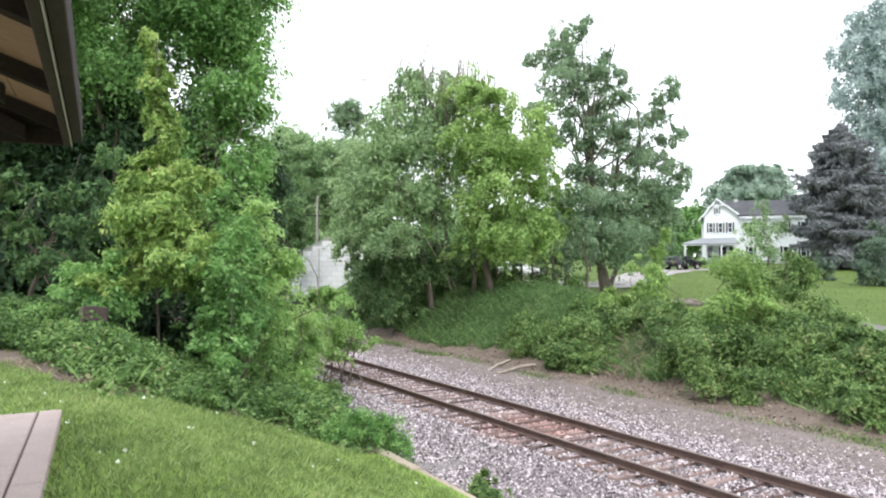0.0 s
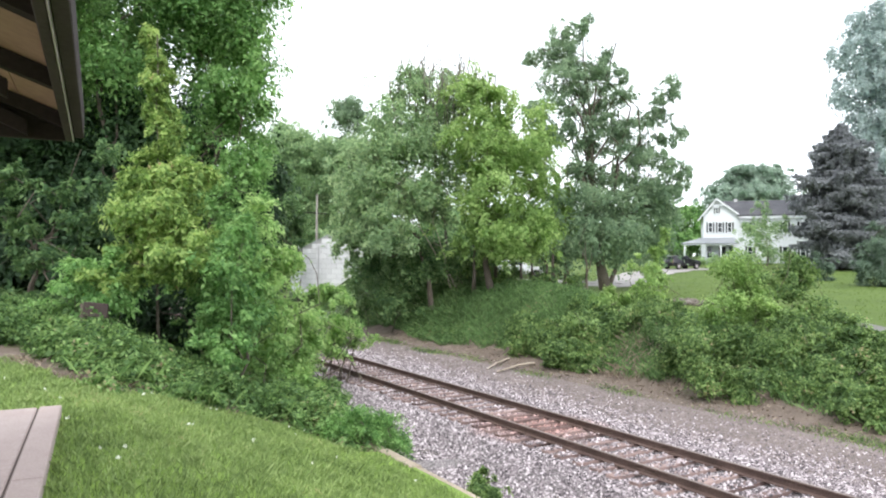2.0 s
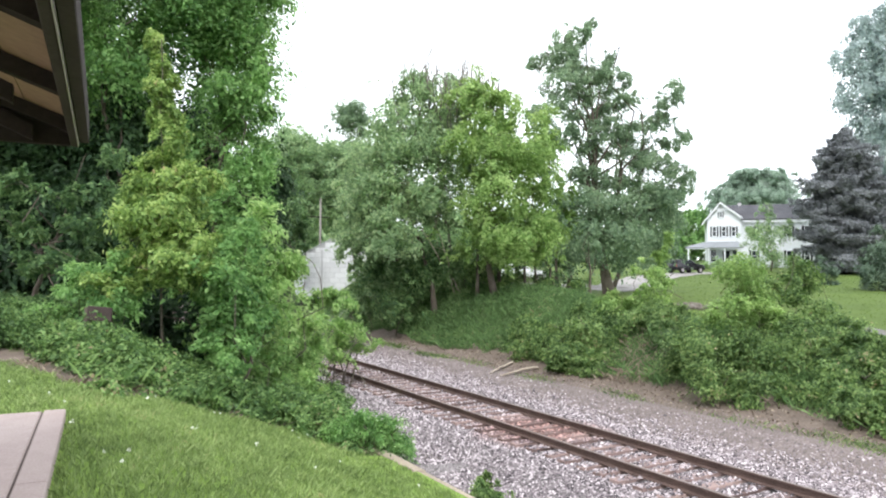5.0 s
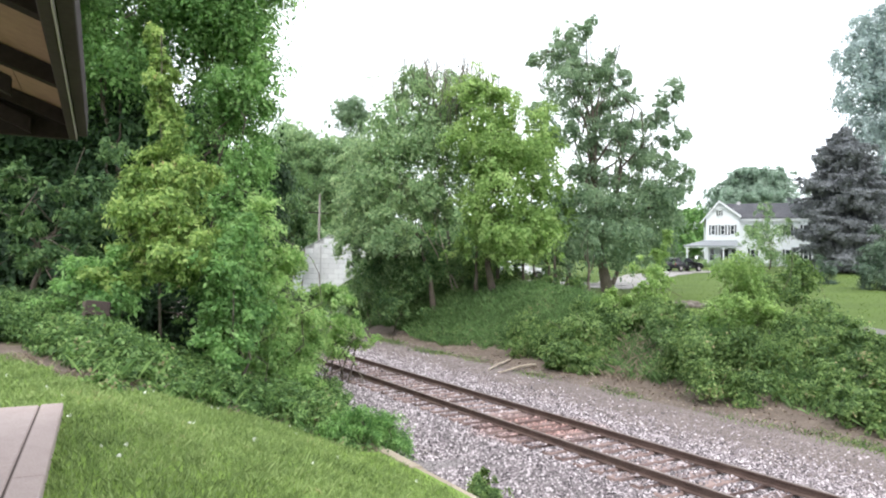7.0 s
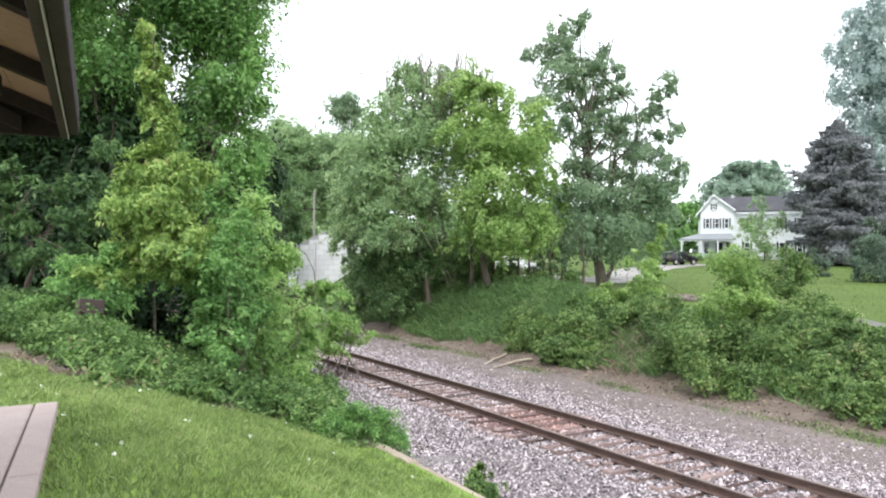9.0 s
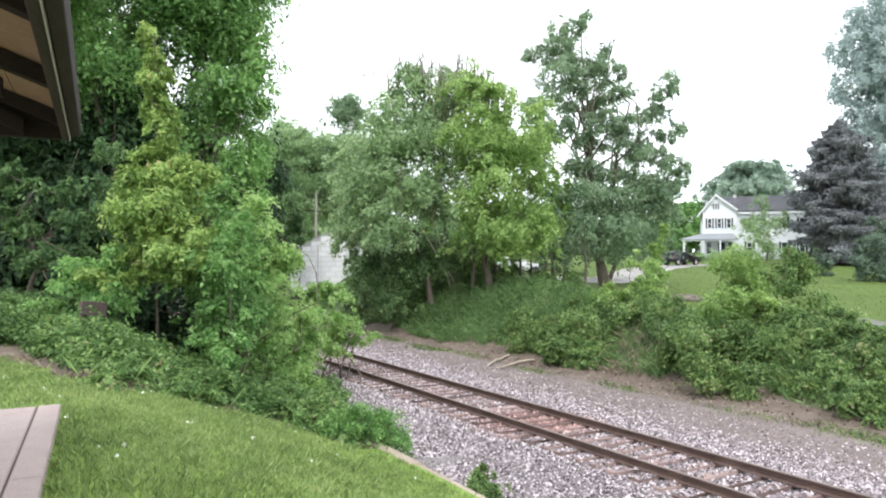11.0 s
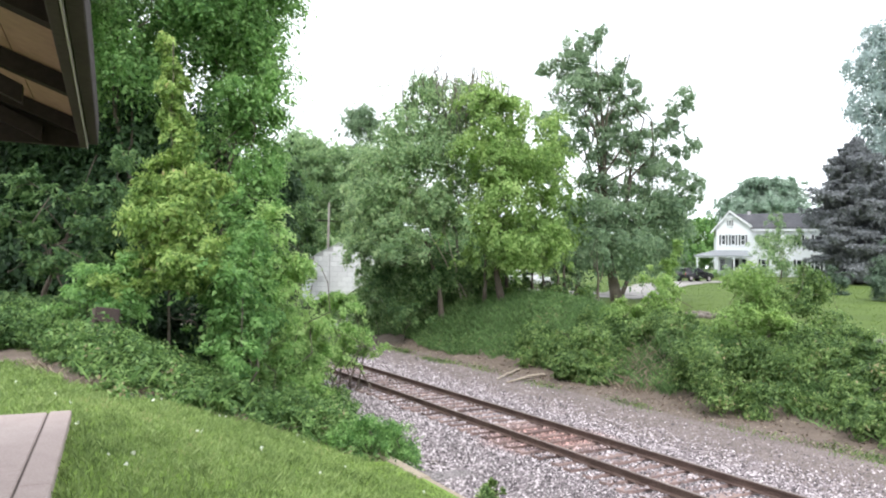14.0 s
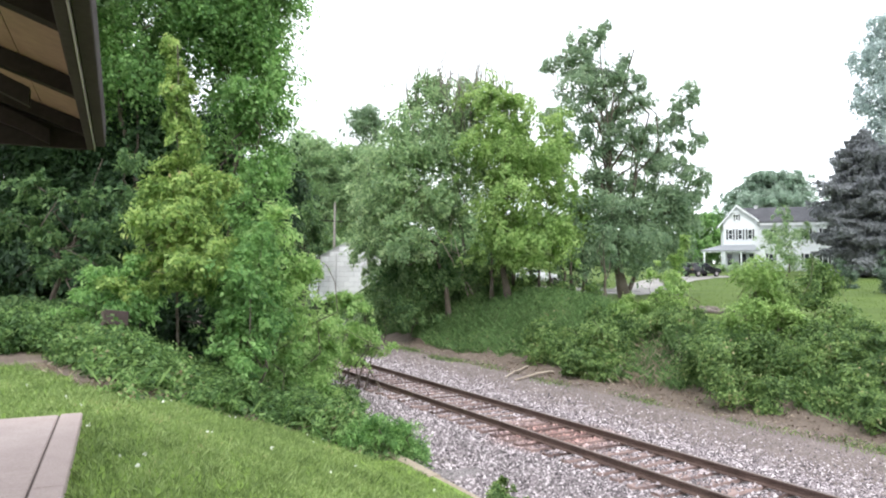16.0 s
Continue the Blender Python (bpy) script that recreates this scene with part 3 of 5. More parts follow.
def build_track():
    rng = np.random.default_rng(5)
    y0, y1 = -14.0, 66.0
    ob = thing("railway_track", TRACK_X, y0, 0, "single railway track with rusty rails on weathered wooden ties", "railway track")
    for sx in (-0.75, 0.75):
        r = link("rail", rail_mesh(y1 - y0), None, ob, "rusted steel rail with worn head")
        r.location = (sx, 0, 0)
    tie_meshes = []
    for k in range(4):
        bm = bmesh.new()
        box(bm, -1.3, 1.3, -0.115, 0.115, -0.33, -0.172, bevel=0.012)
        for v in bm.verts:
            v.co += Vector((rng.normal(0, 0.012), rng.normal(0, 0.008), rng.normal(0, 0.005)))
        me = bpy.data.meshes.new("tie")
        bm.to_mesh(me)
        bm.free()
        me.materials.append(M_TIE)
        tie_meshes.append(me)
    bm = bmesh.new()
    box(bm, -0.12, 0.18, -0.09, 0.09, -0.172, -0.158, bevel=0.004)
    for sx, sy in ((-0.09, 0.05), (0.09, -0.05)):
        box(bm, sx - 0.012, sx + 0.012, sy - 0.012, sy + 0.012, -0.16, -0.138)
    plate = bpy.data.meshes.new("tie_plate")
    bm.to_mesh(plate)
    bm.free()
    plate.materials.append(M_RAIL)
    k = 0
    y = 0.25
    while y < y1 - y0 - 0.2:
        t = link("tie", tie_meshes[k % 4], None, ob)
        t.location = (rng.normal(0, 0.04), y + rng.normal(0, 0.025), rng.normal(0, 0.006))
        t.rotation_euler = (0, 0, rng.normal(0, 0.012))
        for sx in (-0.75, 0.75):
            p = link("tie_plate", plate, None, ob)
            p.location = (sx, y, 0)
        y += 0.497
        k += 1
    return ob


def build_stones(chips=False):
    """Crushed stone of the ballast, thousands of angular lumps, thick by the rails and thin towards the kerb and the cinder."""
    rng = np.random.default_rng(12 if chips else 11)
    base = np.array(((1, 0, -0.3), (-1, 0, -0.3), (0, 1, -0.3), (0, -1, -0.3), (0, 0, 1)), float)
    tri = np.array(((0, 2, 4), (2, 1, 4), (1, 3, 4), (3, 0, 4)))
    n = 80000 if chips else 220000
    u = rng.uniform(0, 1, n)
    y = 4.0 + 36 * u ** 1.4
    x = rng.uniform(12.2, 17.2, n) if chips else rng.uniform(KERB_X + 0.1, 15.9, n)
    d = np.abs(x - TRACK_X)
    keep = rng.uniform(0, 1, n) < np.clip(1.1 - np.clip(x - 12.3, 0, 9) * 0.42 + 0.2 * ripple(x * 3, y * 2), 0.07, 1)
    if chips:
        keep = rng.uniform(0, 1, n) < np.clip((x - 12.0) * 0.6, 0, 0.9) * np.clip((17.6 - x), 0.2, 1)
    keep &= ~((x < 7.9) & (y > 14.3 + 3.4 * (x - 6.0) + rng.normal(0, 0.5, n)))
    keep &= ~((x < KERB_X + 0.7) & (rng.uniform(0, 1, n) < 0.4))
    # the lumps fill the cribs and spill over the ties
    ph = ((y + 14.0 - 0.25) / 0.497) % 1.0
    on_tie = (np.minimum(ph, 1 - ph) < 0.25) & (d < 1.28)
    spill = np.where(d > 0.85, 0.85, 0.45) + 0.25 * ripple(x * 0.3, y * 0.9)
    keep &= ~(on_tie & (rng.uniform(0, 1, n) > spill))
    keep &= ~((np.abs(d - 0.75) < 0.085))
    x, y, d, on_tie = x[keep], y[keep], d[keep], on_tie[keep]
    n = len(x)
    s = rng.lognormal(math.log(0.0225), 0.28, n) * (0.62 if chips else 1.0) * (1 + 0.012 * np.clip(y - 10, 0, 30))
    z = ground_np(x, y) + s * rng.uniform(0.1, 0.7, n)
    z = np.where(on_tie, -0.165 + s * 0.4, z)
    v = base[None] * rng.uniform(0.55, 1.3, (n, 5, 1)) + rng.normal(0, 0.22, (n, 5, 3))
    w = rng.uniform(0, 2 * math.pi, n)
    c, q = np.cos(w)[:, None], np.sin(w)[:, None]
    vx = v[:, :, 0] * c - v[:, :, 1] * q
    vy = v[:, :, 0] * q + v[:, :, 1] * c
    v = np.stack((vx, vy, v[:, :, 2] * 0.8), -1) * s[:, None, None] + np.stack((x, y, z), -1)[:, None, :]
    if chips:
        v[:, :, 2] -= 0.004
    f = (tri[None] + 5 * np.arange(n)[:, None, None]).reshape(-1, 3)
    if chips:
        tagged(link("cinder_chips", np_mesh("cinder_chips", v.reshape(-1, 3), f), M_CHIP), "fine brownish grey stone chips beside the ballast", "gravel", "", "stuff")
    else:
        tagged(link("ballast", np_mesh("ballast", v.reshape(-1, 3), f), M_STONE), "pale grey crushed stone ballast round the track", "gravel", "", "stuff")


def build_kerb():
    """A low, worn kerb of long concrete pieces at the foot of the lawn."""
    rng = np.random.default_rng(3)
    ob = thing("kerb", KERB_X, 0, 0.0, "low worn concrete kerb at the foot of the lawn", "kerb", 0, "", "structure")
    y = -4.0
    while y < 13.0:
        ln = 2.4
        bm = bmesh.new()
        box(bm, -0.13, 0.12, 0, ln - 0.015, -0.5, 0.13, bevel=0.025)
        for v in bm.verts:
            v.co += Vector((rng.normal(0, 0.01), 0, rng.normal(0, 0.008)))
        p = part("kerb_stone", bm, M_KERB, ob)
        p.location = (rng.normal(0, 0.012), y, rng.normal(0, 0.01))
        y += ln
    return ob


build_track()
build_stones()
build_stones(chips=True)
build_kerb()

# ---- platform slab and canopy, set a little askew to the track ----


def build_platform():
    ob = thing("platform", 0, 0, 0, "pale concrete platform slab with a bordered edge", "platform", B_TURN, "", "structure")
    top = 1.93
    boxed("slab", (-6.0, -0.585, -9.0, 9.02, 1.2, top - 0.004), M_CONCRETE, ob, bevel=0.012)
    for k in range(6):
        boxed("edge_band", (-0.565, -0.345, 9.04 - 3.0 * (k + 1) + 0.004, 9.04 - 3.0 * k, 1.2, top), M_CONCRETE, ob, bevel=0.012)
    boxed("joint", (-0.586, -0.564, -8.9, 9.0, 1.25, top - 0.016), M_JOINT, ob)
    return ob


def build_canopy():
    ob = thing("platform_canopy", 0, 0, 1.926, "dark timber platform canopy with brown boarded soffit", "canopy", B_TURN)
    ze, x0, y1, y0 = 2.6, -0.17, 6.42, -7.0
    slope = math.tan(radians(20))
    width = 4.6
    # soffit boards run along the eave and climb away from it
    nb = 14
    bw = (width - 0.09) / nb
    for k in range(nb):
        xa = x0 - 0.09 - k * bw
        xb = xa - bw + 0.006
        bm = bmesh.new()
        za, zb = ze + 0.17 + (x0 - xa) * slope, ze + 0.17 + (x0 - xb) * slope
        prism(bm, [(xb, zb), (xa, za), (xa, za + 0.025), (xb, zb + 0.025)], y0, y1)
        part("soffit_board", bm, M_SOFFIT, ob)
    bm = bmesh.new()
    prism(bm, [(x0 - width, ze + 0.21 + width * slope), (x0, ze + 0.21), (x0, ze + 0.25), (x0 - width, ze + 0.25 + width * slope)], y0, y1 + 0.02)
    part("roof_deck", bm, M_ROOF, ob, "dark shingle roof")
    boxed("eave_beam", (x0 - 0.088, x0 - 0.036, y0, y1, ze, ze + 0.2), M_FASCIA, ob, "dark brown eave beam", bevel=0.006)
    boxed("drip_edge", (x0 - 0.034, x0 - 0.029, y0, y1 + 0.01, ze - 0.008, ze + 0.2), M_DRIP, ob, "thin pale metal drip edge")
    boxed("outer_fascia", (x0 - 0.027, x0 + 0.045, y0, y1 - 0.02, ze + 0.03, ze + 0.24), M_FASCIA, ob, bevel=0.006)
    # rafters and their curved braces
    y = y1 - 0.06
    k = 0
    while y > y0:
        bm = bmesh.new()
        xa, xb = x0 - 0.09, x0 - width
        za, zb = ze + 0.165 + 0.09 * slope, ze + 0.165 + width * slope
        prism(bm, [(xb, zb - 0.11), (xa, za - 0.11), (xa, za), (xb, zb)], y - 0.1, y)
        part("rafter", bm, M_BEAM, ob, "dark stained rafter")
        bm = bmesh.new()
        line = []
        for i in range(9):
            f = i / 8
            line.append((x0 - 0.35 - 1.75 * f, ze + 0.12 + 0.58 * math.sin(f * math.pi / 2) ** 0.9 * 1.0 - 0.25 * f))
        outline = line + [(px, pz - 0.11) for px, pz in line[::-1]]
        prism(bm, outline, y - 0.09, y - 0.01)
        part("brace", bm, M_BEAM, ob, "curved dark timber brace")
        y -= 1.36
        k += 1
    boxed("end_beam", (x0 - width, x0 - 0.09, y1 - 0.05, y1 + 0.012, ze - 0.0, ze + 0.12), M_BEAM, ob, "dark tie beam across the end")
    bm = bmesh.new()
    prism(bm, [(x0 - 0.09, ze + 0.12), (x0 - width, ze + 0.12), (x0 - width, ze + 0.16 + width * slope), (x0 - 0.09, ze + 0.16)], y1 - 0.02, y1 + 0.005)
    part("gable_board", bm, M_BEAM, ob, "dark boarded end of the canopy")
    for yy in (y1 - 0.6, y1 - 5.2, y1 - 9.8):
        boxed("post", (-3.75, -3.6, yy - 0.08, yy + 0.08, 0.0, ze + 0.17 + 3.4 * slope), M_BEAM, ob, "dark timber post", bevel=0.01)
    return ob


build_platform()
build_canopy()

# ---- the white house and what stands by it ----


def build_window(parent, m, w, h, shutters=True):
    """A sash window at m (x across, z up, y out of the wall), with frame, sill and shutters."""
    win = part("window", _frame(w, h, m), M_WHITE, parent)
    boxed("pane", (-w / 2 + 0.05, w / 2 - 0.05, -0.02, 0.02, 0.05, h - 0.05), M_GLASS, win, "dark glass", m)
    boxed("sash_bar", (-w / 2 + 0.05, w / 2 - 0.05, 0.022, 0.045, h / 2 - 0.03, h / 2 + 0.03), M_WHITE, win, m=m)
    boxed("sill", (-w / 2 - 0.1, w / 2 + 0.1, 0.0, 0.12, -0.08, -0.004), M_WHITE, win, m=m)
    if shutters:
        for s in (-1, 1):
            xa = s * (w / 2 + 0.03)
            xb = s * (w / 2 + 0.03 + w * 0.32)
            boxed("shutter", (min(xa, xb), max(xa, xb), 0.01, 0.06, 0.0, h), M_SHUTTER, win, "dark painted shutter", m)


def _frame(w, h, m):
    bm = bmesh.new()
    t = 0.09
    box(bm, -w / 2, -w / 2 + t, 0.0, 0.07, 0, h, m)
    box(bm, w / 2 - t, w / 2, 0.0, 0.07, 0, h, m)
    box(bm, -w / 2 + t, w / 2 - t, 0.0, 0.07, h - t, h, m)
    box(bm, -w / 2 + t, w / 2 - t, 0.0, 0.07, 0, t, m)
    return bm


def build_house():
    """A farmhouse: a front gable wing, a long main block with its ridge across the view, and a porch."""
    cx, cy = at(36.8, 98.0)
    ob = thing("house", cx, cy, 4.2, "white clapboard farmhouse with dark roof and front porch", "house", -30.9 - 17)
    w, he, hr = 4.4, 6.9, 9.0
    peak = 0.38 * w
    bm = bmesh.new()
    prism(bm, [(0, -0.8), (w, -0.8), (w, he), (peak, hr), (0, he)], 0.0, 5.0)
    part("wall", bm, M_WHITE, ob, "white clapboard gable wall")
    # the main block, drawn out along x
    depth, y0, length = 6.4, 1.8, 14.0
    turned = Matrix.Rotation(radians(-90), 4, "Z")
    bm = bmesh.new()
    prism(bm, [(-y0 - depth, -0.8), (-y0, -0.8), (-y0, he), (-y0 - depth / 2, hr - 0.05), (-y0 - depth, he)], 2.7, length)
    for v in bm.verts:
        v.co = turned @ v.co
    bmesh.ops.recalc_face_normals(bm, faces=bm.faces)
    part("wall", bm, M_WHITE, ob, "white clapboard wall of the main block")
    for i in range(37):
        zz = 0.1 + i * 0.165
        if zz + 0.15 < he:
            boxed("clapboard", (0.02, w - 0.02, -0.018, 0.0, zz, zz + 0.15), M_WHITE, ob)
            boxed("clapboard", (w + 0.02, length - 0.02, y0 - 0.018, y0, zz, zz + 0.15), M_WHITE, ob)
    for a, b, za, zb in ((-0.75, peak, he - 0.75 * (hr - he) / peak, hr), (peak, w + 0.15, hr, he - 0.15 * (hr - he) / (w - peak))):
        bm = bmesh.new()
        prism(bm, [(a, za + 0.02), (b, zb + 0.02), (b, zb + 0.18), (a, za + 0.18)], -0.4, y0 + depth / 2)
        part("roof", bm, M_ROOF, ob, "dark grey shingle roof of the wing")
        bm = bmesh.new()
        prism(bm, [(a, za - 0.14), (b, zb - 0.14), (b, zb + 0.15), (a, za + 0.15)], -0.46, -0.4)
        part("bargeboard", bm, M_WHITE, ob, "white bargeboard")
    sm = (hr - 0.05 - he) / (depth / 2)
    for a, b in ((-y0 + 0.4, -y0 - depth / 2), (-y0 - depth / 2, -y0 - depth - 0.4)):
        za = he - 0.4 * sm if a == -y0 + 0.4 else hr - 0.05
        zb = hr - 0.05 if a == -y0 + 0.4 else he - 0.4 * sm
        bm = bmesh.new()
        prism(bm, [(a, za + 0.02), (b, zb + 0.02), (b, zb + 0.18), (a, za + 0.18)], 2.5, length + 0.4)
        for v in bm.verts:
            v.co = turned @ v.co
        bmesh.ops.recalc_face_normals(bm, faces=bm.faces)
        part("roof", bm, M_ROOF, ob, "dark grey shingle roof of the main block")
    boxed("eave_board", (w + 0.42, length + 0.4, y0 - 0.46, y0 - 0.4, he - 0.56, he - 0.3), M_WHITE, ob)
    boxed("gable_ornament", (peak - 0.62, peak + 0.85, -0.44, -0.38, hr - 0.95, hr - 0.84), M_WHITE, ob)
    boxed("vent_pipe", (8.3, 8.55, y0 + 1.3, y0 + 1.55, 6.8, 8.6), M_DRIP, ob, "pale metal flue")
    boxed("chimney", (4.5, 4.95, y0 + 2.9, y0 + 3.5, 8.6, 9.4), M_MORTAR, ob, "grey masonry chimney")
    flip = Matrix.Rotation(radians(180), 4, "Z")
    for x in (0.93, 2.18, 3.44):
        build_window(ob, Matrix.Translation((x, -0.02, 4.3)) @ flip, 0.6, 1.42)
    build_window(ob, Matrix.Translation((peak + 0.1, -0.02, 6.95)) @ flip, 0.42, 0.85)
    for x in (6.3, 10.75, 13.0):
        for zz in (0.9, 4.3):
            build_window(ob, Matrix.Translation((x, y0 - 0.02, zz)) @ flip, 0.75, 1.5)
    for x in (0.8, 3.6):
        build_window(ob, Matrix.Translation((x, -0.02, 0.7)) @ flip, 0.75, 1.75, False)
    boxed("door", (2.0, 2.9, -0.06, 0.0, 0.2, 2.3), M_SHUTTER, ob, "dark front door")
    bm = bmesh.new()
    a = [bm.verts.new(c) for c in ((-3.1, -2.4, 2.62), (w + 0.05, -2.4, 2.62), (w - 0.4, -0.02, 3.45), (-0.3, -0.02, 3.45))]
    b = [bm.verts.new(v.co + Vector((0, 0, 0.13))) for v in a]
    bm.faces.new(a)
    bm.faces.new(b)
    for i in range(4):
        bm.faces.new((a[i], a[(i + 1) % 4], b[(i + 1) % 4], b[i]))
    bmesh.ops.recalc_face_normals(bm, faces=bm.faces)
    part("porch_roof", bm, M_PORCH, ob, "grey metal porch roof")
    boxed("porch_beam", (-2.95, w - 0.05, -2.3, -2.16, 2.47, 2.6), M_WHITE, ob)
    boxed("porch_floor", (-3.0, w, -2.35, -0.03, -0.9, 0.2), M_PORCH, ob)
    for x in (-2.6, 0.0, 2.1, w - 0.15):
        boxed("porch_post", (x - 0.09, x + 0.09, -2.32, -2.14, 0.2, 2.47), M_WHITE, ob, "white porch post", bevel=0.01)
    return ob


def build_garage():
    """A white painted block garage with a low lean-to."""
    right, ahead = -11.2, 55.0
    cx, cy = at(right, ahead)
    ob = thing("garage", cx, cy, 2.5, "white painted block garage with a low gable", "garage", -30.9 + 8)
    w, ln, he, hr = 4.9, 7.0, 2.35, 3.45
    bm = bmesh.new()
    prism(bm, [(0, -1.2), (w, -1.2), (w, he), (w * 0.42, hr), (0, he)], 0.04, ln)
    part("wall", bm, M_MORTAR, ob, "grey mortar wall core")
    bw, bh = 0.8, 0.4
    me_cache = {}
    for r in range(12):
        z0 = -1.2 + r * bh
        top = z0 + bh
        xa = 0.0 if r % 2 == 0 else -bw / 2
        # keep each course under the gable slopes
        lo, hi = 0.0, w
        if top > he:
            f = (top - he) / (hr - he)
            lo, hi = w * 0.42 * f, w - w * 0.58 * f
        while xa < w:
            p, q = max(xa, lo), min(xa + bw - 0.022, hi)
            if q - p > 0.08:
                key = round(q - p, 3)
                if key not in me_cache:
                    bm = bmesh.new()
                    box(bm, 0, key, -0.0, 0.05, 0, bh - 0.022)
                    me = bpy.data.meshes.new("block")
                    bm.to_mesh(me)
                    bm.free()
                    me.materials.append(M_BLOCK)
                    me_cache[key] = me
                b = link("block", me_cache[key], None, ob)
                b.location = (p, 0, z0)
            xa += bw
    for a, b, za, zb in ((-0.25, w * 0.42, he - 0.14, hr), (w * 0.42, w + 0.25, hr, he - 0.1)):
        bm = bmesh.new()
        prism(bm, [(a, za + 0.01), (b, zb + 0.01), (b, zb + 0.07), (a, za + 0.07)], -0.04, ln + 0.2)
        part("roof", bm, M_SHED, ob, "pale grey sheet roof")
    # a closed block; its dark colour paints the opening's inner shade
    boxed("lean_to", (-2.1, -0.05, 1.2, 5.0, -1.0, 1.95), M_SHUTTER, ob, "lean-to as a solid block, coloured dark for the shade inside", bevel=0.02)
    boxed("lean_to_roof", (-2.4, 0.05, 0.4, 5.2, 1.96, 2.08), M_WHITE, ob, "white edged lean-to roof")
    boxed("low_wall", (-0.75, -0.02, -0.1, 0.1, -1.0, 1.35), M_WHITE, ob, "low white wall")
    boxed("downpipe", (1.32, 1.42, -0.09, -0.01, -0.4, 2.6), M_MORTAR, ob, "grey downpipe")
    return ob


def build_car(right, ahead, turn, paint, label):
    cx, cy = at(right, ahead)
    ob = thing("car", cx, cy, ground_z(cx, cy) + 0.06, label, "car", turn)
    prof = [(-2.2, 0.35), (-2.25, 0.75), (-2.1, 0.98), (-1.95, 1.02), (-1.55, 1.42), (-1.2, 1.5), (0.1, 1.48), (0.75, 1.05),
            (1.9, 0.92), (2.2, 0.75), (2.25, 0.4), (1.9, 0.3), (-1.9, 0.3)]
    bm = bmesh.new()
    prism(bm, prof, -0.88, 0.88)
    for v in bm.verts:
        if v.co.z > 1.1:
            v.co.y *= 0.8
    bmesh.ops.bevel(bm, geom=[e for e in bm.edges], offset=0.03, segments=2, affect="EDGES")
    part("body", bm, paint, ob, smooth=True)
    for s in (-1, 1):
        bm = bmesh.new()
        prism(bm, [(-1.5, 1.06), (-1.3, 1.38), (0.05, 1.38), (0.55, 1.06)], s * 0.8, s * 0.815)
        part("side_window", bm, M_GLASS, ob, "dark glass")
        for xx in (-1.38, 1.42):
            bm = bmesh.new()
            bmesh.ops.create_cone(bm, cap_ends=True, segments=20, radius1=0.33, radius2=0.33, depth=0.22,
                                  matrix=Matrix.Translation((xx, s * 0.8, 0.3)) @ Matrix.Rotation(radians(90), 4, "X"))
            wheel = part("wheel", bm, M_TYRE, ob)
            bm = bmesh.new()
            bmesh.ops.create_cone(bm, cap_ends=True, segments=14, radius1=0.2, radius2=0.17, depth=0.04,
                                  matrix=Matrix.Translation((xx, s * 0.92, 0.3)) @ Matrix.Rotation(radians(90), 4, "X"))
            part("rim", bm, M_DRIP, wheel, "pale metal rim")
        boxed("tail_lamp", (-2.29, -2.2, s * 0.74 - 0.12, s * 0.74 + 0.12, 0.68, 0.98), M_TAIL, ob, "red tail lamp", bevel=0.02)
    boxed("rear_window", (-1.9, -1.6, -0.6, 0.6, 1.1, 1.36), M_GLASS, ob, "dark glass")
    return ob


def build_rocks():
    """A low heap of grey garden stones on the upper lawn."""
    rng = np.random.default_rng(16)
    x, y = at(12.3, 35.0)
    ob = thing("rock_heap", x, y, ground_z(x, y), "low heap of weathered grey garden stones on the lawn", "rocks")
    for k in range(26):
        bm = bmesh.new()
        bmesh.ops.create_icosphere(bm, subdivisions=2, radius=1.0)
        size = rng.uniform(0.12, 0.3)
        ox, oy = rng.normal(0, 0.55), rng.normal(0, 0.35)
        gz = ground_z(x + ox, y + oy) - ground_z(x, y)
        for v in bm.verts:
            v.co *= 1 + 0.16 * math.sin(v.co.x * 4 + k) * math.cos(v.co.y * 5 + 2 * k)
            v.co = Vector((v.co.x * size * 1.3 + ox, v.co.y * size + oy, v.co.z * size * 0.7 + gz + size * 0.3))
        part("stone", bm, M_ROCK, ob)


def build_pole():
    right, ahead = -11.6, 64.0
    cx, cy = at(right, ahead)
    z = ground_z(cx, cy)
    ob = thing("utility_pole", cx, cy, z, "weathered grey wooden utility pole behind the garage", "utility pole")
    v, f = tube([(0, 0, -0.3), (0, 0, 4), (0, 0, 7.0)], [0.13, 0.11, 0.09], 9)
    link("pole", np_mesh("pole", v, f, True), M_POLE, ob)
    boxed("crossarm", (-1.6, 0.9, -0.05, 0.05, 5.2, 5.3), M_BEAM, ob, "dark crossarm", bevel=0.01)
    return ob


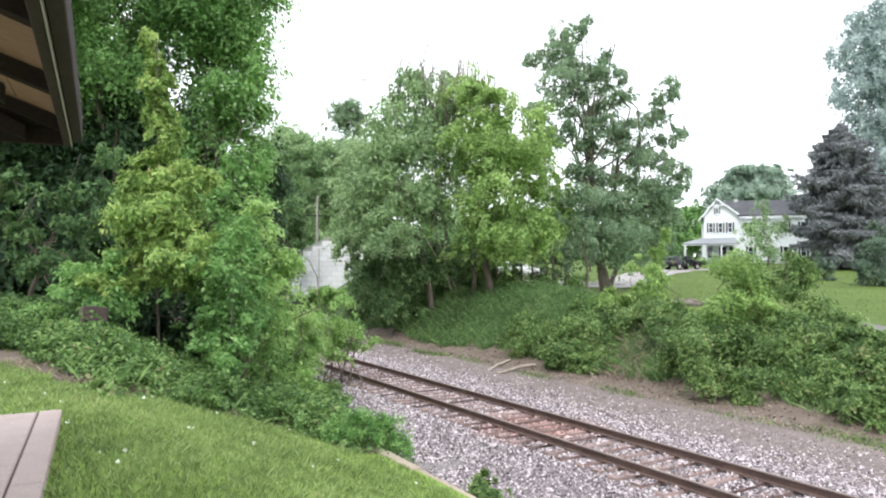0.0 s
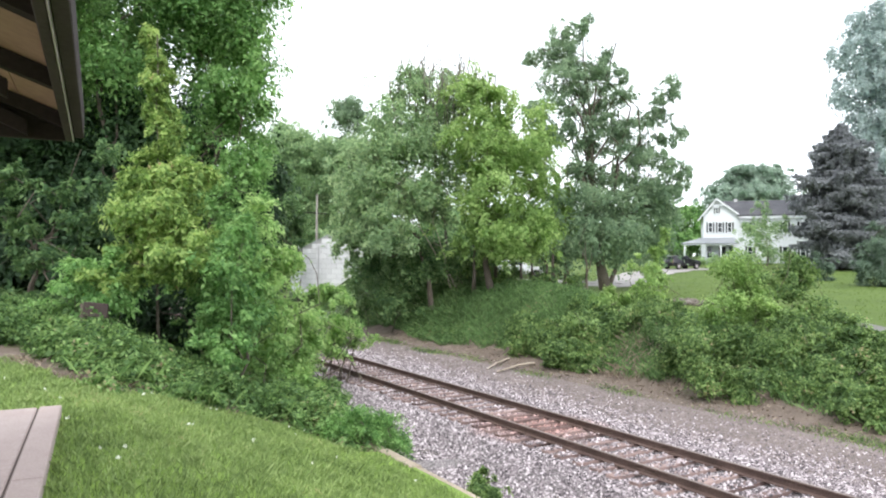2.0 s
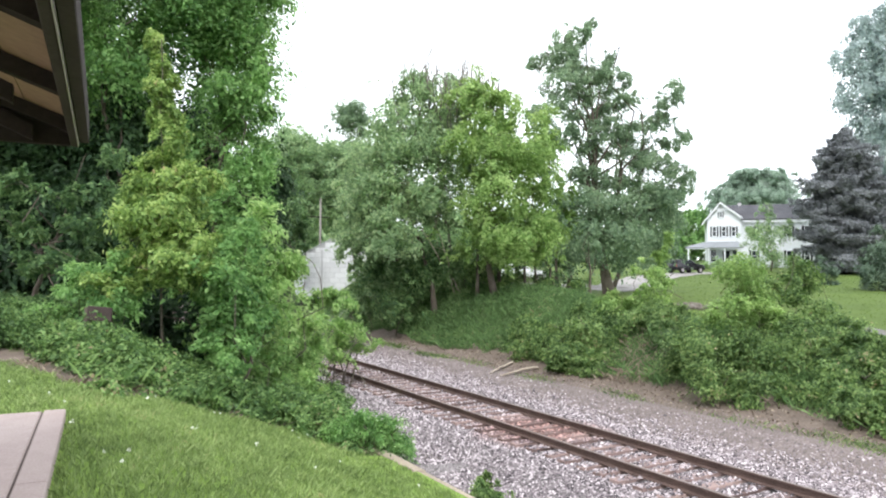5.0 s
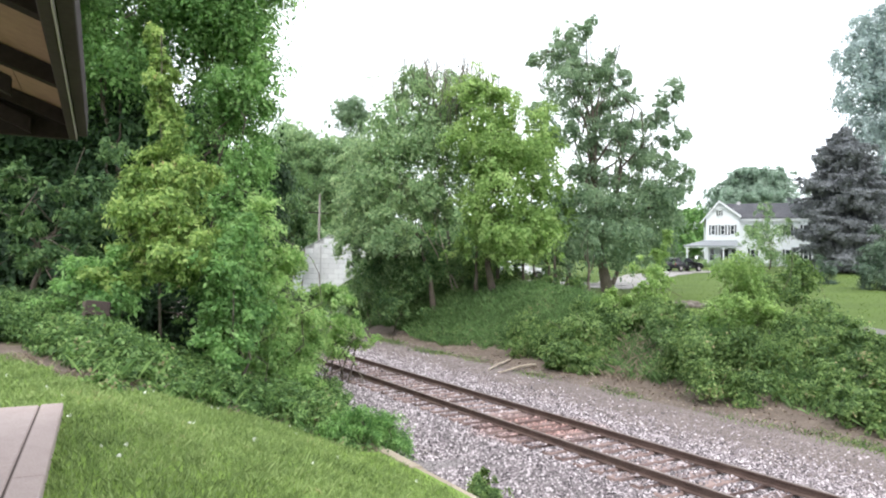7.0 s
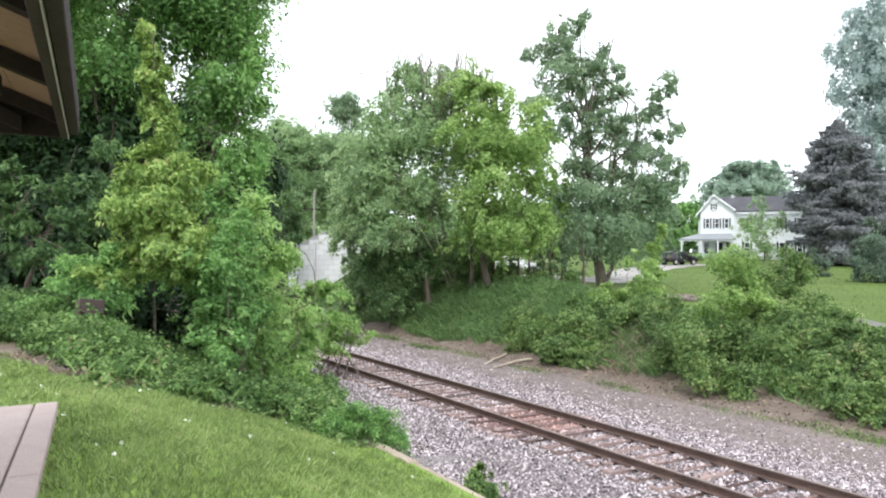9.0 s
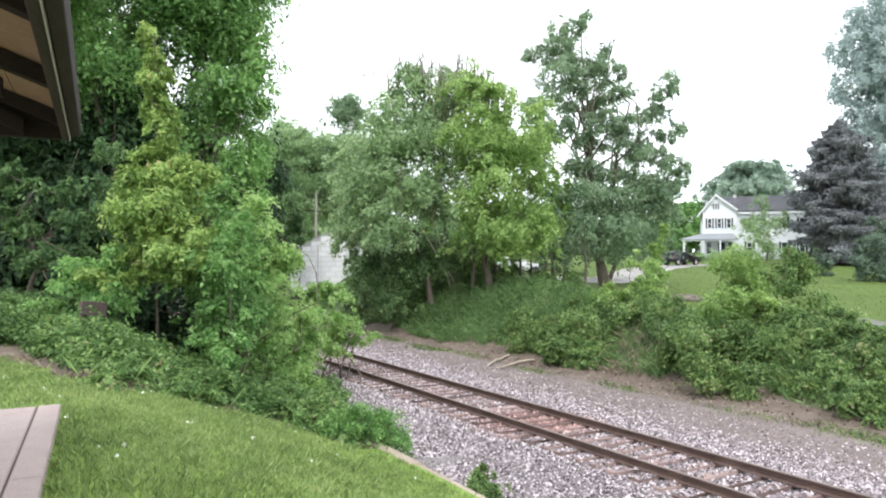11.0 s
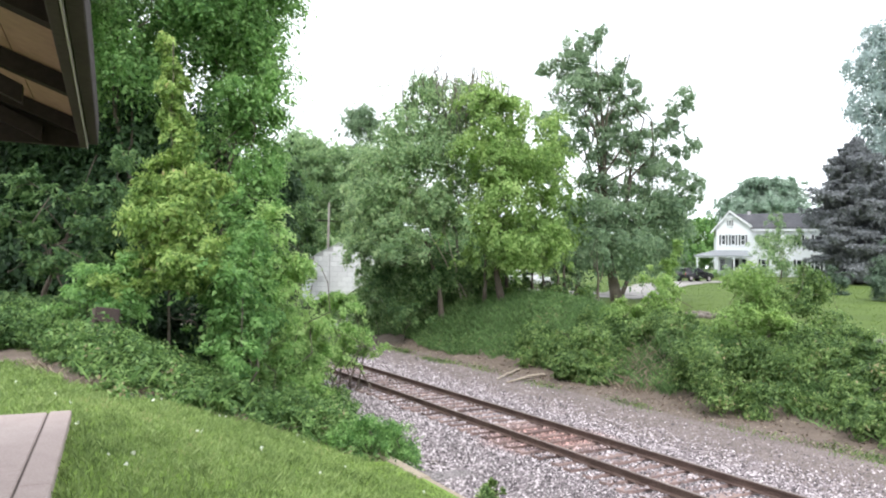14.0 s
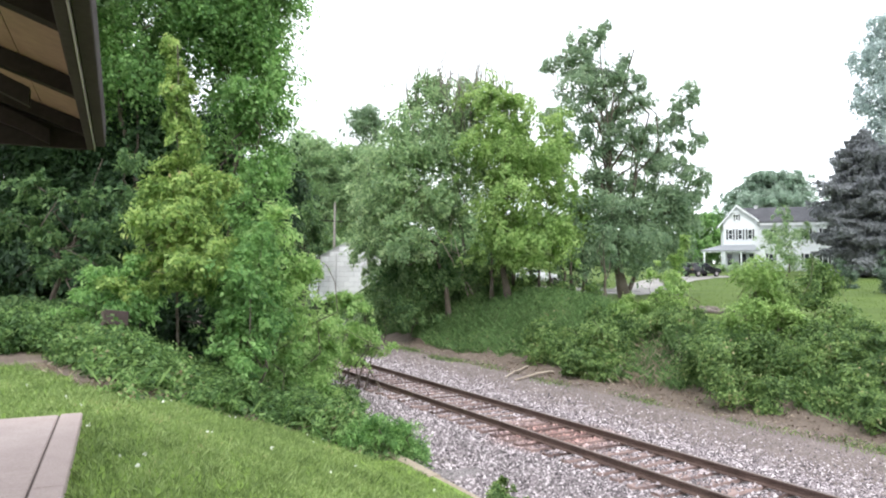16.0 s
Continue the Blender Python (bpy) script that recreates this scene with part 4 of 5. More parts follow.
def strip(name, line, width, material, label, category, lift=0.03):
    """A road or path that follows the ground along a line of plan points."""
    pts = []
    for (x0, y0), (x1, y1) in zip(line[:-1], line[1:]):
        n = max(2, int(math.hypot(x1 - x0, y1 - y0) / 0.8))
        pts += [(x0 + (x1 - x0) * i / n, y0 + (y1 - y0) * i / n) for i in range(n)]
    pts.append(line[-1])
    vs, fs = [], []
    cols = 7
    for i, (x, y) in enumerate(pts):
        a, b = pts[max(i - 1, 0)], pts[min(i + 1, len(pts) - 1)]
        dx, dy = b[0] - a[0], b[1] - a[1]
        k = math.hypot(dx, dy)
        nx, ny = -dy / k, dx / k
        for c in range(cols):
            o = (c / (cols - 1) - 0.5) * width * (1 + 0.06 * math.sin(i * 0.9))
            px, py = x + nx * o, y + ny * o
            vs.append((px, py, ground_z(px, py) + lift))
    for i in range(len(pts) - 1):
        for c in range(cols - 1):
            a = i * cols + c
            fs.append((a, a + 1, a + cols + 1, a + cols))
    return tagged(link(name, np_mesh(name, vs, fs, True), material), label, category, "", "structure")


build_house()
build_garage()
build_car(26.81, 78, -2, M_CARPAINT, "dark parked car with red tail lamps on the drive")
build_car(6.75, 62, -25, M_WHITEPAINT, "white parked car half hidden behind the trees")
build_pole()
build_rocks()
strip("driveway", [at(4.05, 58), at(8.01, 56), at(10.59, 53), at(12.23, 50), at(15.10, 57), at(20.52, 69), at(25.86, 76.5), at(30.56, 79)], 4.6, M_DRIVE, "pale gravel driveway past the trees to the house", "driveway", 0.05)
strip("path", [at(16.3, 29.8), at(16.05, 28.4), at(15.6, 26.0), at(15.25, 24.0), at(15.2, 22.0)], 0.75, M_PATH, "narrow grey path across the upper lawn", "path", 0.04)
strip("lane", [at(-11.99, 47), at(-8.92, 49), at(-5.97, 51)], 4.0, M_DRIVE, "grey lane before the white garage", "road", 0.05)

# ---- trees and shrubs ----


def feathery_tree():
    """A thin tree of many upright shoots, each with a little young leaf, between the two bushy ones."""
    rng = np.random.default_rng(18)
    lobes = [(-2.0, 42.5, 14.7, 1.3, 1.4), (-0.84, 43, 13.3, 1.5, 1.5), (-0.1, 43.5, 15.0, 1.2, 1.2), (0.5, 43, 12.9, 1.1, 1.5), (1.1, 43, 14.0, 0.8, 1.2), (-1.4, 43, 14.9, 0.9, 1.0), (0.9, 43, 10.9, 1.4, 1.5), (0.1, 43, 9.2, 1.3, 1.4), (-2.8, 43, 13.6, 0.7, 0.9)]
    ob = tree("tree", (0.3, 43), lobes, 0.17, L_GREY, "thin upright tree with bare-tipped shoots and sparse young leaf", 17, trunk=0.14, cover=1.45, clump=0.3, ragged=0.4, limbs=6, bark=M_TWIG, grow=1.1)
    base = np.array(ob.matrix_basis.translation)
    for k in range(110):
        a = rng.uniform(-3.6, 4.2)
        x, y = at(a, rng.uniform(42, 44))
        top = np.interp(a, (-3.6, -2.2, -0.6, 0.2, 1.6, 4.2), (15.0, 17.0, 16.6, 16.0, 16.7, 14.6)) + rng.normal(0, 0.45)
        z = top - rng.uniform(2.2, 5.0)
        lean = rng.normal(0, 0.5)
        p, q = np.array((x, y, z)) - base, np.array((x + lean, y - 0.4 * lean, top)) - base
        limb("shoot", p, q, 0.045, 0.016, rng, M_TWIG, ob, 0.25, 4, 5)


tree("tree", (-12.48, 27), [(-12.81, 27, 11.98, 2.30, 2.63), (-10.62, 27, 15.27, 3.07, 2.41), (-14.79, 27, 15.93, 2.63, 2.41)],
     0.17, L_FRESH, "tall broadleaf tree with a dense bright green crown", 21, trunk=0.25, cover=2.6, clump=0.34)
tree("tree", (-9.08, 28), [(-9.87, 28, 12.97, 1.93, 1.82), (-8.05, 28, 13.43, 1.48, 1.37), (-7.49, 28, 11.83, 0.86, 0.80), (-8.74, 28, 11.15, 1.59, 1.25), (-8.05, 28, 9.79, 1.02, 0.91), (-9.42, 28, 8.65, 1.82, 1.37), (-8.05, 28, 7.74, 1.14, 1.02), (-8.42, 27, 6.05, 1.32, 1.10), (-10.33, 28, 15.70, 2.73, 2.05), (-7.83, 28, 15.48, 1.37, 1.37)],
     0.17, L_FRESH, "tall green broadleaf tree with gaps in its crown", 22, trunk=0.22, cover=2.2, clump=0.4, ragged=0.15)
tree("tree", (-13.30, 22), [(-12.4, 20, 5.97, 0.65, 0.45), (-11.2, 20, 5.64, 0.75, 0.4), (-10.06, 20, 5.8, 0.55, 0.4), (-10.6, 20, 4.75, 0.8, 0.45), (-11.9, 20, 4.67, 0.6, 0.4), (-9.65, 19.5, 4.75, 0.55, 0.45), (-11.2, 20, 3.85, 0.8, 0.4),
     (-12.4, 20, 3.6, 0.7, 0.4), (-10.15, 19.5, 3.7, 0.7, 0.4), (-10.0, 20.5, 6.9, 0.6, 0.35), (-13.4, 20.5, 5.0, 0.8, 0.5)],
     0.15, L_DEEP, "green broadleaf tree leaning over the undergrowth", 23, trunk=0.12, cover=2.2, clump=0.42, grow=1.0, hang=0.3, sway=0.05)
# unseen tree, added so that its crown blocks light from the hollow
tree("tree", (-17.6, 23), [(-15.2, 23, 14.6, 3.0, 1.7), (-18.5, 24, 13.2, 3.4, 2.2), (-17.0, 20, 13.6, 2.8, 1.8), (-20.5, 21, 11.5, 3.0, 2.4)],
     0.24, L_DEEP, "added tall tree out of view, its high crown shading the wood's edge", 29, trunk=0.28, cover=3.2, clump=0.4)
# its dark leaf colour gives the hollow its shade
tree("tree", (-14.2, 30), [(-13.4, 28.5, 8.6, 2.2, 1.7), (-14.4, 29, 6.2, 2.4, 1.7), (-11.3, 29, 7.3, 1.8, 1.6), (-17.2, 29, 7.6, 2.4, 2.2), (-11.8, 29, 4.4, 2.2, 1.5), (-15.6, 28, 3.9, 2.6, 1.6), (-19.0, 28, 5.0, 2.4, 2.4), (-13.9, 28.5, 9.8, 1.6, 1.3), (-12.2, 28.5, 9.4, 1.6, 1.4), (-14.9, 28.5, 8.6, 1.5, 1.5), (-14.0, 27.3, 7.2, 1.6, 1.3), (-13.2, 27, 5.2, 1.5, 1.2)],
     0.22, L_SHADE, "dense tree filling the hollow of the wood, shade put into its leaf colour", 19, trunk=0.24, cover=3.4, clump=0.4)
tree("vine_covered_tree", (-6.78, 16.5), [(-7.00, 16.5, 8.99, 0.19, 0.34), (-6.92, 16.5, 8.42, 0.32, 0.40), (-6.84, 16.5, 7.82, 0.43, 0.43), (-6.76, 16.5, 7.22, 0.48, 0.46), (-6.68, 16.5, 6.61, 0.51, 0.46), (-6.62, 16.5, 5.75, 0.72, 0.55), (-7.21, 16.3, 5.45, 0.53, 0.53), (-5.98, 16.2, 5.31, 0.66, 0.59),
     (-6.49, 16, 4.70, 1.04, 0.65), (-5.77, 16, 4.18, 0.78, 0.59), (-7.14, 16, 4.05, 0.72, 0.59), (-6.14, 15.6, 3.59, 1.01, 0.51)],
     0.105, L_IVY, "slender tree wholly covered in yellow-green climbing vine", 24, trunk=0.05, cover=6.5, clump=0.3, limbs=0, sway=0.05, grow=0.92, hang=0.7)
shrub("shrub", [(-5.02, 18.5, 4.66, 0.68, 0.68), (-4.72, 18.5, 3.76, 0.83, 0.68), (-4.42, 18.5, 2.85, 0.75, 0.68), (-5.03, 17.5, 2.61, 1.00, 0.71), (-4.38, 19, 2.06, 0.77, 0.62), (-4.59, 18, 1.56, 0.88, 0.73), (-5.30, 17, 1.80, 0.83, 0.69), (-4.02, 19.5, 1.55, 0.63, 0.63)],
      0.115, L_YOUNG, "tall bright green shrub beside the vine-covered tree", 25, stems=9)
shrub("shrub", [(-5.19, 15.8, 3.21, 1.03, 0.58), (-5.01, 16.5, 4.13, 0.74, 0.60), (-4.9, 16, 2.5, 0.75, 0.5), (-4.79, 16.2, 2.28, 0.79, 0.66), (-4.6, 15.2, 1.7, 0.6, 0.4)],
      0.11, L_FRESH, "dense green shrub at the foot of the vine-covered tree", 30, stems=9, cover=3)
# dark-coloured leaves stand in for the shaded cavity below the vine
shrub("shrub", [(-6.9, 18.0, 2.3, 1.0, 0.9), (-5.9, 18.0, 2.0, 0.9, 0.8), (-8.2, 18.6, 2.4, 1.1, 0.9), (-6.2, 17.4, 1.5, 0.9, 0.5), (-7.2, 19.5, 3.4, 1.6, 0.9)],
      0.14, L_SHADE, "growth under the vine-covered tree, its leaves coloured dark for shade", 20, stems=12, cover=3.4)
shrub("shrub", [(-7.6, 15.4, 3.0, 0.65, 0.45), (-7.9, 15.4, 2.1, 0.5, 0.35)], 0.1, L_IVY, "yellow-green shrub by the lawn edge", 39, stems=7)
shrub("shrub", [(-8.24, 16, 3.20, 0.65, 0.46), (-7.48, 15.5, 2.84, 0.76, 0.50), (-8.76, 16, 2.81, 0.65, 0.39), (-7.46, 16, 3.46, 0.65, 0.52)],
      0.11, L_FRESH, "loose bright green shrub under the tall trees", 26, stems=8)
shrub("overhanging_shrub", [(-3.55, 22.5, 2.67, 0.82, 0.40), (-3.72, 23, 2.32, 0.78, 0.49), (-3.18, 22.5, 1.70, 0.77, 0.51), (-3.91, 21.5, 1.52, 0.87, 0.66), (-2.63, 22.5, 1.15, 0.48, 0.29), (-3.29, 22, 0.97, 0.75, 0.32), (-3.88, 20, 0.85, 0.73, 0.65), (-4.31, 19, 0.83, 0.85, 0.69), (-3.67, 18.5, 0.30, 0.60, 0.53), (-4.61, 17.5, 0.90, 0.85, 0.50)],
      0.115, L_YOUNG, "light green shrub leaning out over the rails", 27, hang=0.1, cover=2.7, stems=12)
shrub("low_bush", [(-1.55, 13.3, 0.58, 0.42, 0.26), (-1.1, 13.2, 0.5, 0.36, 0.26), (-1.95, 13.3, 0.38, 0.33, 0.33), (-1.67, 13.6, 0.3, 0.43, 0.38), (-1.04, 13.6, 0.25, 0.44, 0.33), (-1.37, 13.8, 0.50, 0.40, 0.25), (-0.78, 13.3, 0.15, 0.24, 0.22)],
      0.07, L_FRESH, "rounded low green bush at the edge of the ballast", 28, slim=0.36, clump=0.5, cover=3.4, stems=10)
shrub("low_bush", [(0.52, 11.4, -0.04, 0.24, 0.17), (0.77, 11.3, -0.02, 0.24, 0.18), (0.63, 11.4, 0.10, 0.17, 0.13), (0.60, 11.2, -0.20, 0.36, 0.16)],
      0.06, L_BRAMBLE, "small green bush growing in the ballast", 29, cover=3.0, stems=9)
tree("tree", (-18.88, 74), [(-17.68, 74, 14.65, 2.71, 3.01), (-15.27, 74, 15.86, 2.41, 2.41), (-12.27, 74, 14.65, 2.41, 2.71), (-9.86, 74, 14.05, 2.41, 2.41), (-14.47, 73, 11.54, 3.56, 2.97), (-10.32, 73, 10.94, 2.97, 2.37), (-17.79, 72, 9.67, 2.93, 2.63), (-8.66, 74, 11.65, 1.80, 2.41)],
     0.28, L_GREY, "broad light green tree behind the garage", 31, trunk=0.3, cover=3.4, grow=1.35, clump=0.26)
tree("tree", (-11.13, 82), [(-11.46, 82, 22.85, 1.60, 1.07), (-11.73, 82, 21.05, 2.00, 1.20), (-12.7, 82, 21.9, 1.2, 1.2), (-10.6, 82, 22.0, 1.3, 1.2), (-10.26, 82, 20.19, 1.20, 1.20), (-11.26, 82, 17.86, 1.47, 1.67)],
     0.22, L_MAPLE, "thin tall tree with a small dark crown", 32, trunk=0.25, cover=2.0, grow=1.25, ragged=0.4)
tree("tree", (-11.79, 52), [(-11.79, 52, 6.91, 1.27, 1.48), (-11.37, 52, 5.64, 0.93, 0.85), (-12.90, 54, 9.45, 1.76, 1.76)],
     0.26, L_DEEP, "dark tree beside the white garage", 33, trunk=0.2, cover=3)
tree("tree", (-0.63, 41), [(-3.21, 42, 12.40, 1.64, 1.71), (-1.67, 42, 11.21, 2.05, 1.88), (-3.80, 41, 9.69, 1.83, 1.67), (-4.80, 41, 7.69, 1.33, 1.50), (-2.73, 40, 7.59, 2.11, 1.63), (-0.82, 42, 8.48, 1.71, 1.88), (-3.61, 39, 5.43, 1.90, 1.11), (-5.60, 42, 5.41, 1.19, 1.37), (-4.80, 41, 3.36, 0.93, 1.50)],
     0.22, L_GREY, "large grey-green tree with a feathery crown", 34, trunk=0.16, grow=1.28, cover=1.9, clump=0.26, limbs=10, ragged=0.35)
feathery_tree()
for k, (foot, lobes) in enumerate((((0.82, 42), [(-2.54, 39.5, 7.54, 0.96, 0.83), (-3.02, 39.5, 8.57, 0.83, 0.71)]), ((0.55, 42), [(-0.71, 39.5, 6.90, 0.77, 0.77), (-0.93, 39.5, 8.18, 0.71, 0.71)]))):
    tree("leaning_tree", foot, lobes, 0.25, L_GREY, "thin pale-barked tree leaning out over the bank", 70 + k, trunk=0.075, cover=2, bark=M_PALEBARK, limbs=2)
tree("tree", (2.73, 39), [(1.37, 41, 14.02, 1.27, 1.40), (2.96, 40, 12.96, 1.37, 1.24), (2.09, 39, 11.14, 1.90, 1.43), (3.83, 39, 10.03, 1.58, 1.58), (2.66, 38, 8.32, 2.16, 1.54), (4.63, 39, 7.49, 1.43, 1.74), (2.04, 38, 6.15, 1.70, 1.39), (3.89, 38, 5.38, 1.85, 1.24), (5.72, 40, 5.32, 1.14, 1.46), (2.35, 38, 4.30, 1.54, 0.77), (5.36, 41, 11.36, 1.17, 1.67), (5.70, 41, 9.03, 1.17, 1.50), (1.9, 41, 9.4, 1.4, 1.3), (3.2, 41, 11.6, 1.2, 1.1), (3.0, 41, 9.6, 1.3, 1.2)],
     0.21, L_LIME, "bushy yellow-green tree on the crest of the bank", 35, trunk=0.2, grow=1.2, cover=1.9, clump=0.24, ragged=0.45, limbs=9)
tree("maple_tree", (10.80, 46), [(9.46, 46, 19.94, 0.37, 0.45), (9.20, 46, 19.19, 0.60, 0.52), (7.74, 46, 18.97, 0.75, 0.52), (8.26, 46, 18.15, 0.97, 0.52), (6.88, 46, 18.00, 0.75, 0.45), (6.20, 46, 17.40, 0.52, 0.30), (5.68, 46, 17.25, 0.45, 0.22), (8.22, 46, 19.57, 0.45, 0.34), (7.33, 46, 17.10, 1.05, 0.52), (8.82, 46, 17.10, 1.12, 0.60), (10.62, 46, 17.62, 0.45, 0.60), (10.32, 46, 16.72, 0.75, 0.60),
     (9.57, 46, 15.98, 1.20, 0.75), (11.81, 46, 16.20, 0.52, 0.60), (11.59, 46, 15.38, 0.82, 0.60), (7.77, 46, 15.90, 1.27, 0.67), (10.88, 46, 14.63, 1.27, 0.60), (9.12, 46, 14.56, 1.64, 0.75)], 
     0.16, L_MAPLE, "tall open-crowned blue-green maple beside the drive", 36, trunk=0.36, grow=1.42, cover=1.75, clump=0.36, hang=0.6, ragged=0.5, limbs=16, fork=0.3)
tree("maple_tree", (11.0, 46.6), [(15.18, 46, 15.83, 0.52, 0.45), (14.88, 46, 15.15, 0.75, 0.52), (14.43, 46, 14.33, 0.82, 0.52), (14.05, 46, 13.58, 0.75, 0.45), (15.62, 46, 12.61, 0.52, 0.34), (14.99, 46, 12.16, 0.82, 0.37), (12.75, 46, 12.84, 1.27, 0.60), (13.31, 46, 11.87, 0.97, 0.52), (13.38, 46, 10.82, 1.12, 0.60), (11.44, 46, 12.61, 0.97, 0.67),
     (15.74, 46, 10.07, 0.45, 0.37), (15.03, 46, 10.37, 0.90, 0.60), (15.47, 46, 9.25, 0.67, 0.60), (11.81, 46, 11.19, 1.12, 0.67), (10.32, 46, 13.25, 0.97, 0.75)],
     0.16, L_MAPLE, "spreading blue-green maple with upswept limbs", 38, trunk=0.16, grow=1.42, cover=1.7, clump=0.36, hang=0.6, ragged=0.5, limbs=14, fork=0.3)
tree("maple_tree", (8.1, 47), [(6.00, 45, 13.40, 0.95, 0.80), (6.51, 45, 11.94, 0.95, 0.80), (6.36, 45, 10.29, 0.88, 0.88), (11.51, 46, 9.70, 1.35, 0.75), (9.72, 46, 11.94, 0.82, 0.82), (9.42, 46, 10.07, 0.97, 0.97), (14.24, 46, 8.76, 1.35, 0.97), (7.99, 45.5, 12.59, 0.74, 0.81),
     (9.72, 46, 7.83, 2.24, 1.68), (12.41, 46, 7.83, 2.24, 1.50), (7.53, 45, 6.64, 1.83, 1.65), (11.26, 45, 5.54, 2.19, 1.32), (14.55, 47, 6.78, 1.53, 1.72), (8.26, 44, 4.96, 1.79, 1.25), (14.28, 48, 4.90, 1.17, 0.98)],
     0.22, L_MAPLE, "dense lower maple with dark green leaves", 37, trunk=0.12, grow=1.15, cover=2.4, clump=0.4, ragged=0.4, limbs=14)
# the wood behind, with shade put into its leaf colour, and the understorey on the crest
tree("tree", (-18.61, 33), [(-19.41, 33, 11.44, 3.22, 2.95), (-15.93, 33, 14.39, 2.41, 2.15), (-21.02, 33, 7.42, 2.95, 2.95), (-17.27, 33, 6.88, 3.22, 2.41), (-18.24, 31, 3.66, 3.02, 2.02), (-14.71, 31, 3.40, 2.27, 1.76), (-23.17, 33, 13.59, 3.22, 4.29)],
     0.24, L_SHADE, "tree at the back of the wood with leaves darkened for shade", 62, trunk=0.3, cover=2.6)
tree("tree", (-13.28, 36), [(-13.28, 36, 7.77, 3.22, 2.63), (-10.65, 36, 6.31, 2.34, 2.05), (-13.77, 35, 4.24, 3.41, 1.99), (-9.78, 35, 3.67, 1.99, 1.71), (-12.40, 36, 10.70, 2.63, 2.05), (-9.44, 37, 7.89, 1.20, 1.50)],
     0.24, L_SHADE, "tree behind the vine-covered tree with leaves darkened for shade", 63, trunk=0.25, cover=2.4)
shrub("understorey_shrub", [(-4.08, 40.5, 2.71, 0.99, 1.48), (-2.18, 42, 3.36, 1.88, 1.54), (0.20, 42, 3.70, 1.54, 1.19), (-2.73, 40, 1.42, 1.63, 0.59), (-4.80, 41, 1.36, 0.83, 1.00), (-1.2, 43.5, 4.6, 1.7, 1.3), (-3.6, 43.5, 4.3, 1.5, 1.4), (0.9, 44, 4.4, 1.3, 1.0)],
      0.2, L_DEEP, "dark green shrub in the shade of the big trees", 64, stems=8, cover=3.0)
shrub("understorey_shrub", [(2.20, 41, 3.36, 1.33, 0.73), (3.93, 40, 2.88, 1.30, 0.46), (5.72, 40, 2.78, 1.14, 0.39), (7.35, 40, 2.72, 0.98, 0.33)],
      0.18, L_BRAMBLE, "low brownish shrub among thin trunks on the crest", 65, stems=9, cover=1.6)
shrub("brushwood", [(1.05, 41.5, 3.36, 1.01, 0.94), (2.25, 42, 3.70, 1.02, 0.89), (3.62, 42, 3.43, 1.02, 0.75), (5.32, 42, 3.29, 1.02, 0.61)], 0.16, L_DEEP, "dark twiggy brushwood under the trees on the crest", 67, stems=34, cover=1.2, clump=0.5)
shrub("brushwood", [(6.69, 42, 3.09, 1.02, 0.61), (8.05, 42, 3.02, 0.89, 0.48), (6.29, 44, 3.71, 1.43, 0.57)], 0.16, L_DEEP, "sparse dark brushwood between thin trunks", 68, stems=26, cover=0.8, clump=0.5)
shrub("hedgerow", [(-6.45, 64, 5.87, 3.12, 2.34), (-2.36, 66, 5.41, 3.22, 2.15), (1.93, 66, 5.68, 3.22, 2.15), (5.68, 66, 5.94, 2.68, 1.88), (9.73, 68, 5.74, 2.76, 1.66)],
      0.36, L_DEEP, "dark green hedgerow beyond the bank", 66, stems=10, cover=3.2)
for k, (foot, lobes) in enumerate((
        ((4.13, 42), [(4.06, 42, 6.09, 0.61, 0.89), (4.30, 42, 7.11, 0.55, 0.68)]), ((4.70, 41), [(4.86, 41, 5.86, 0.60, 0.80), (4.60, 41, 6.86, 0.47, 0.67)]),
        ((7.02, 43), [(7.02, 43, 6.15, 0.77, 0.91), (6.67, 43, 7.55, 0.70, 0.84)]), ((7.74, 43.5), [(7.85, 43.5, 6.53, 0.78, 0.92), (7.64, 43.5, 8.30, 0.71, 0.85)]),
        ((8.46, 41), [(8.53, 41, 5.03, 0.60, 0.73), (8.40, 41, 6.03, 0.60, 0.67)]), ((3.13, 41), [(3.20, 41, 5.70, 0.60, 0.73), (3.07, 41, 6.70, 0.53, 0.67)]), ((5.60, 42), [(5.67, 42, 5.75, 0.61, 0.75), (5.46, 42, 6.77, 0.55, 0.68)]), ((6.13, 41), [(6.06, 41, 5.36, 0.53, 0.67), (6.26, 41, 6.36, 0.53, 0.60)]), ((1.82, 40), [(1.98, 40, 5.97, 0.78, 0.85), (1.76, 40, 7.27, 0.65, 0.78)]))):
    tree("sapling", foot, lobes, 0.24, L_LIME if k % 2 else L_MAPLE, "thin straight sapling on the crest of the bank", 90 + k, trunk=0.1 + 0.02 * (k % 3), cover=1.6, group="saplings on the bank")
shrub("shrub", [(9.52, 32, 3.40, 0.83, 0.62), (8.97, 31, 2.40, 1.01, 0.76), (7.46, 31, 2.14, 0.86, 0.55), (11.09, 36, 4.26, 0.35, 0.64), (11.44, 36, 5.14, 0.29, 0.53)],
      0.15, L_LIME, "bright green shrub on the crest of the bank", 41, stems=8)
shrub("shrub", [(10.38, 25, 3.73, 0.81, 0.51), (10.69, 25, 2.92, 0.85, 0.57), (9.87, 24, 2.16, 0.98, 0.59), (10.84, 24, 1.87, 0.98, 0.59)],
      0.11, L_LIME, "leggy green shrub rising from the bank", 42, stems=10, cover=3.0, clump=0.45)
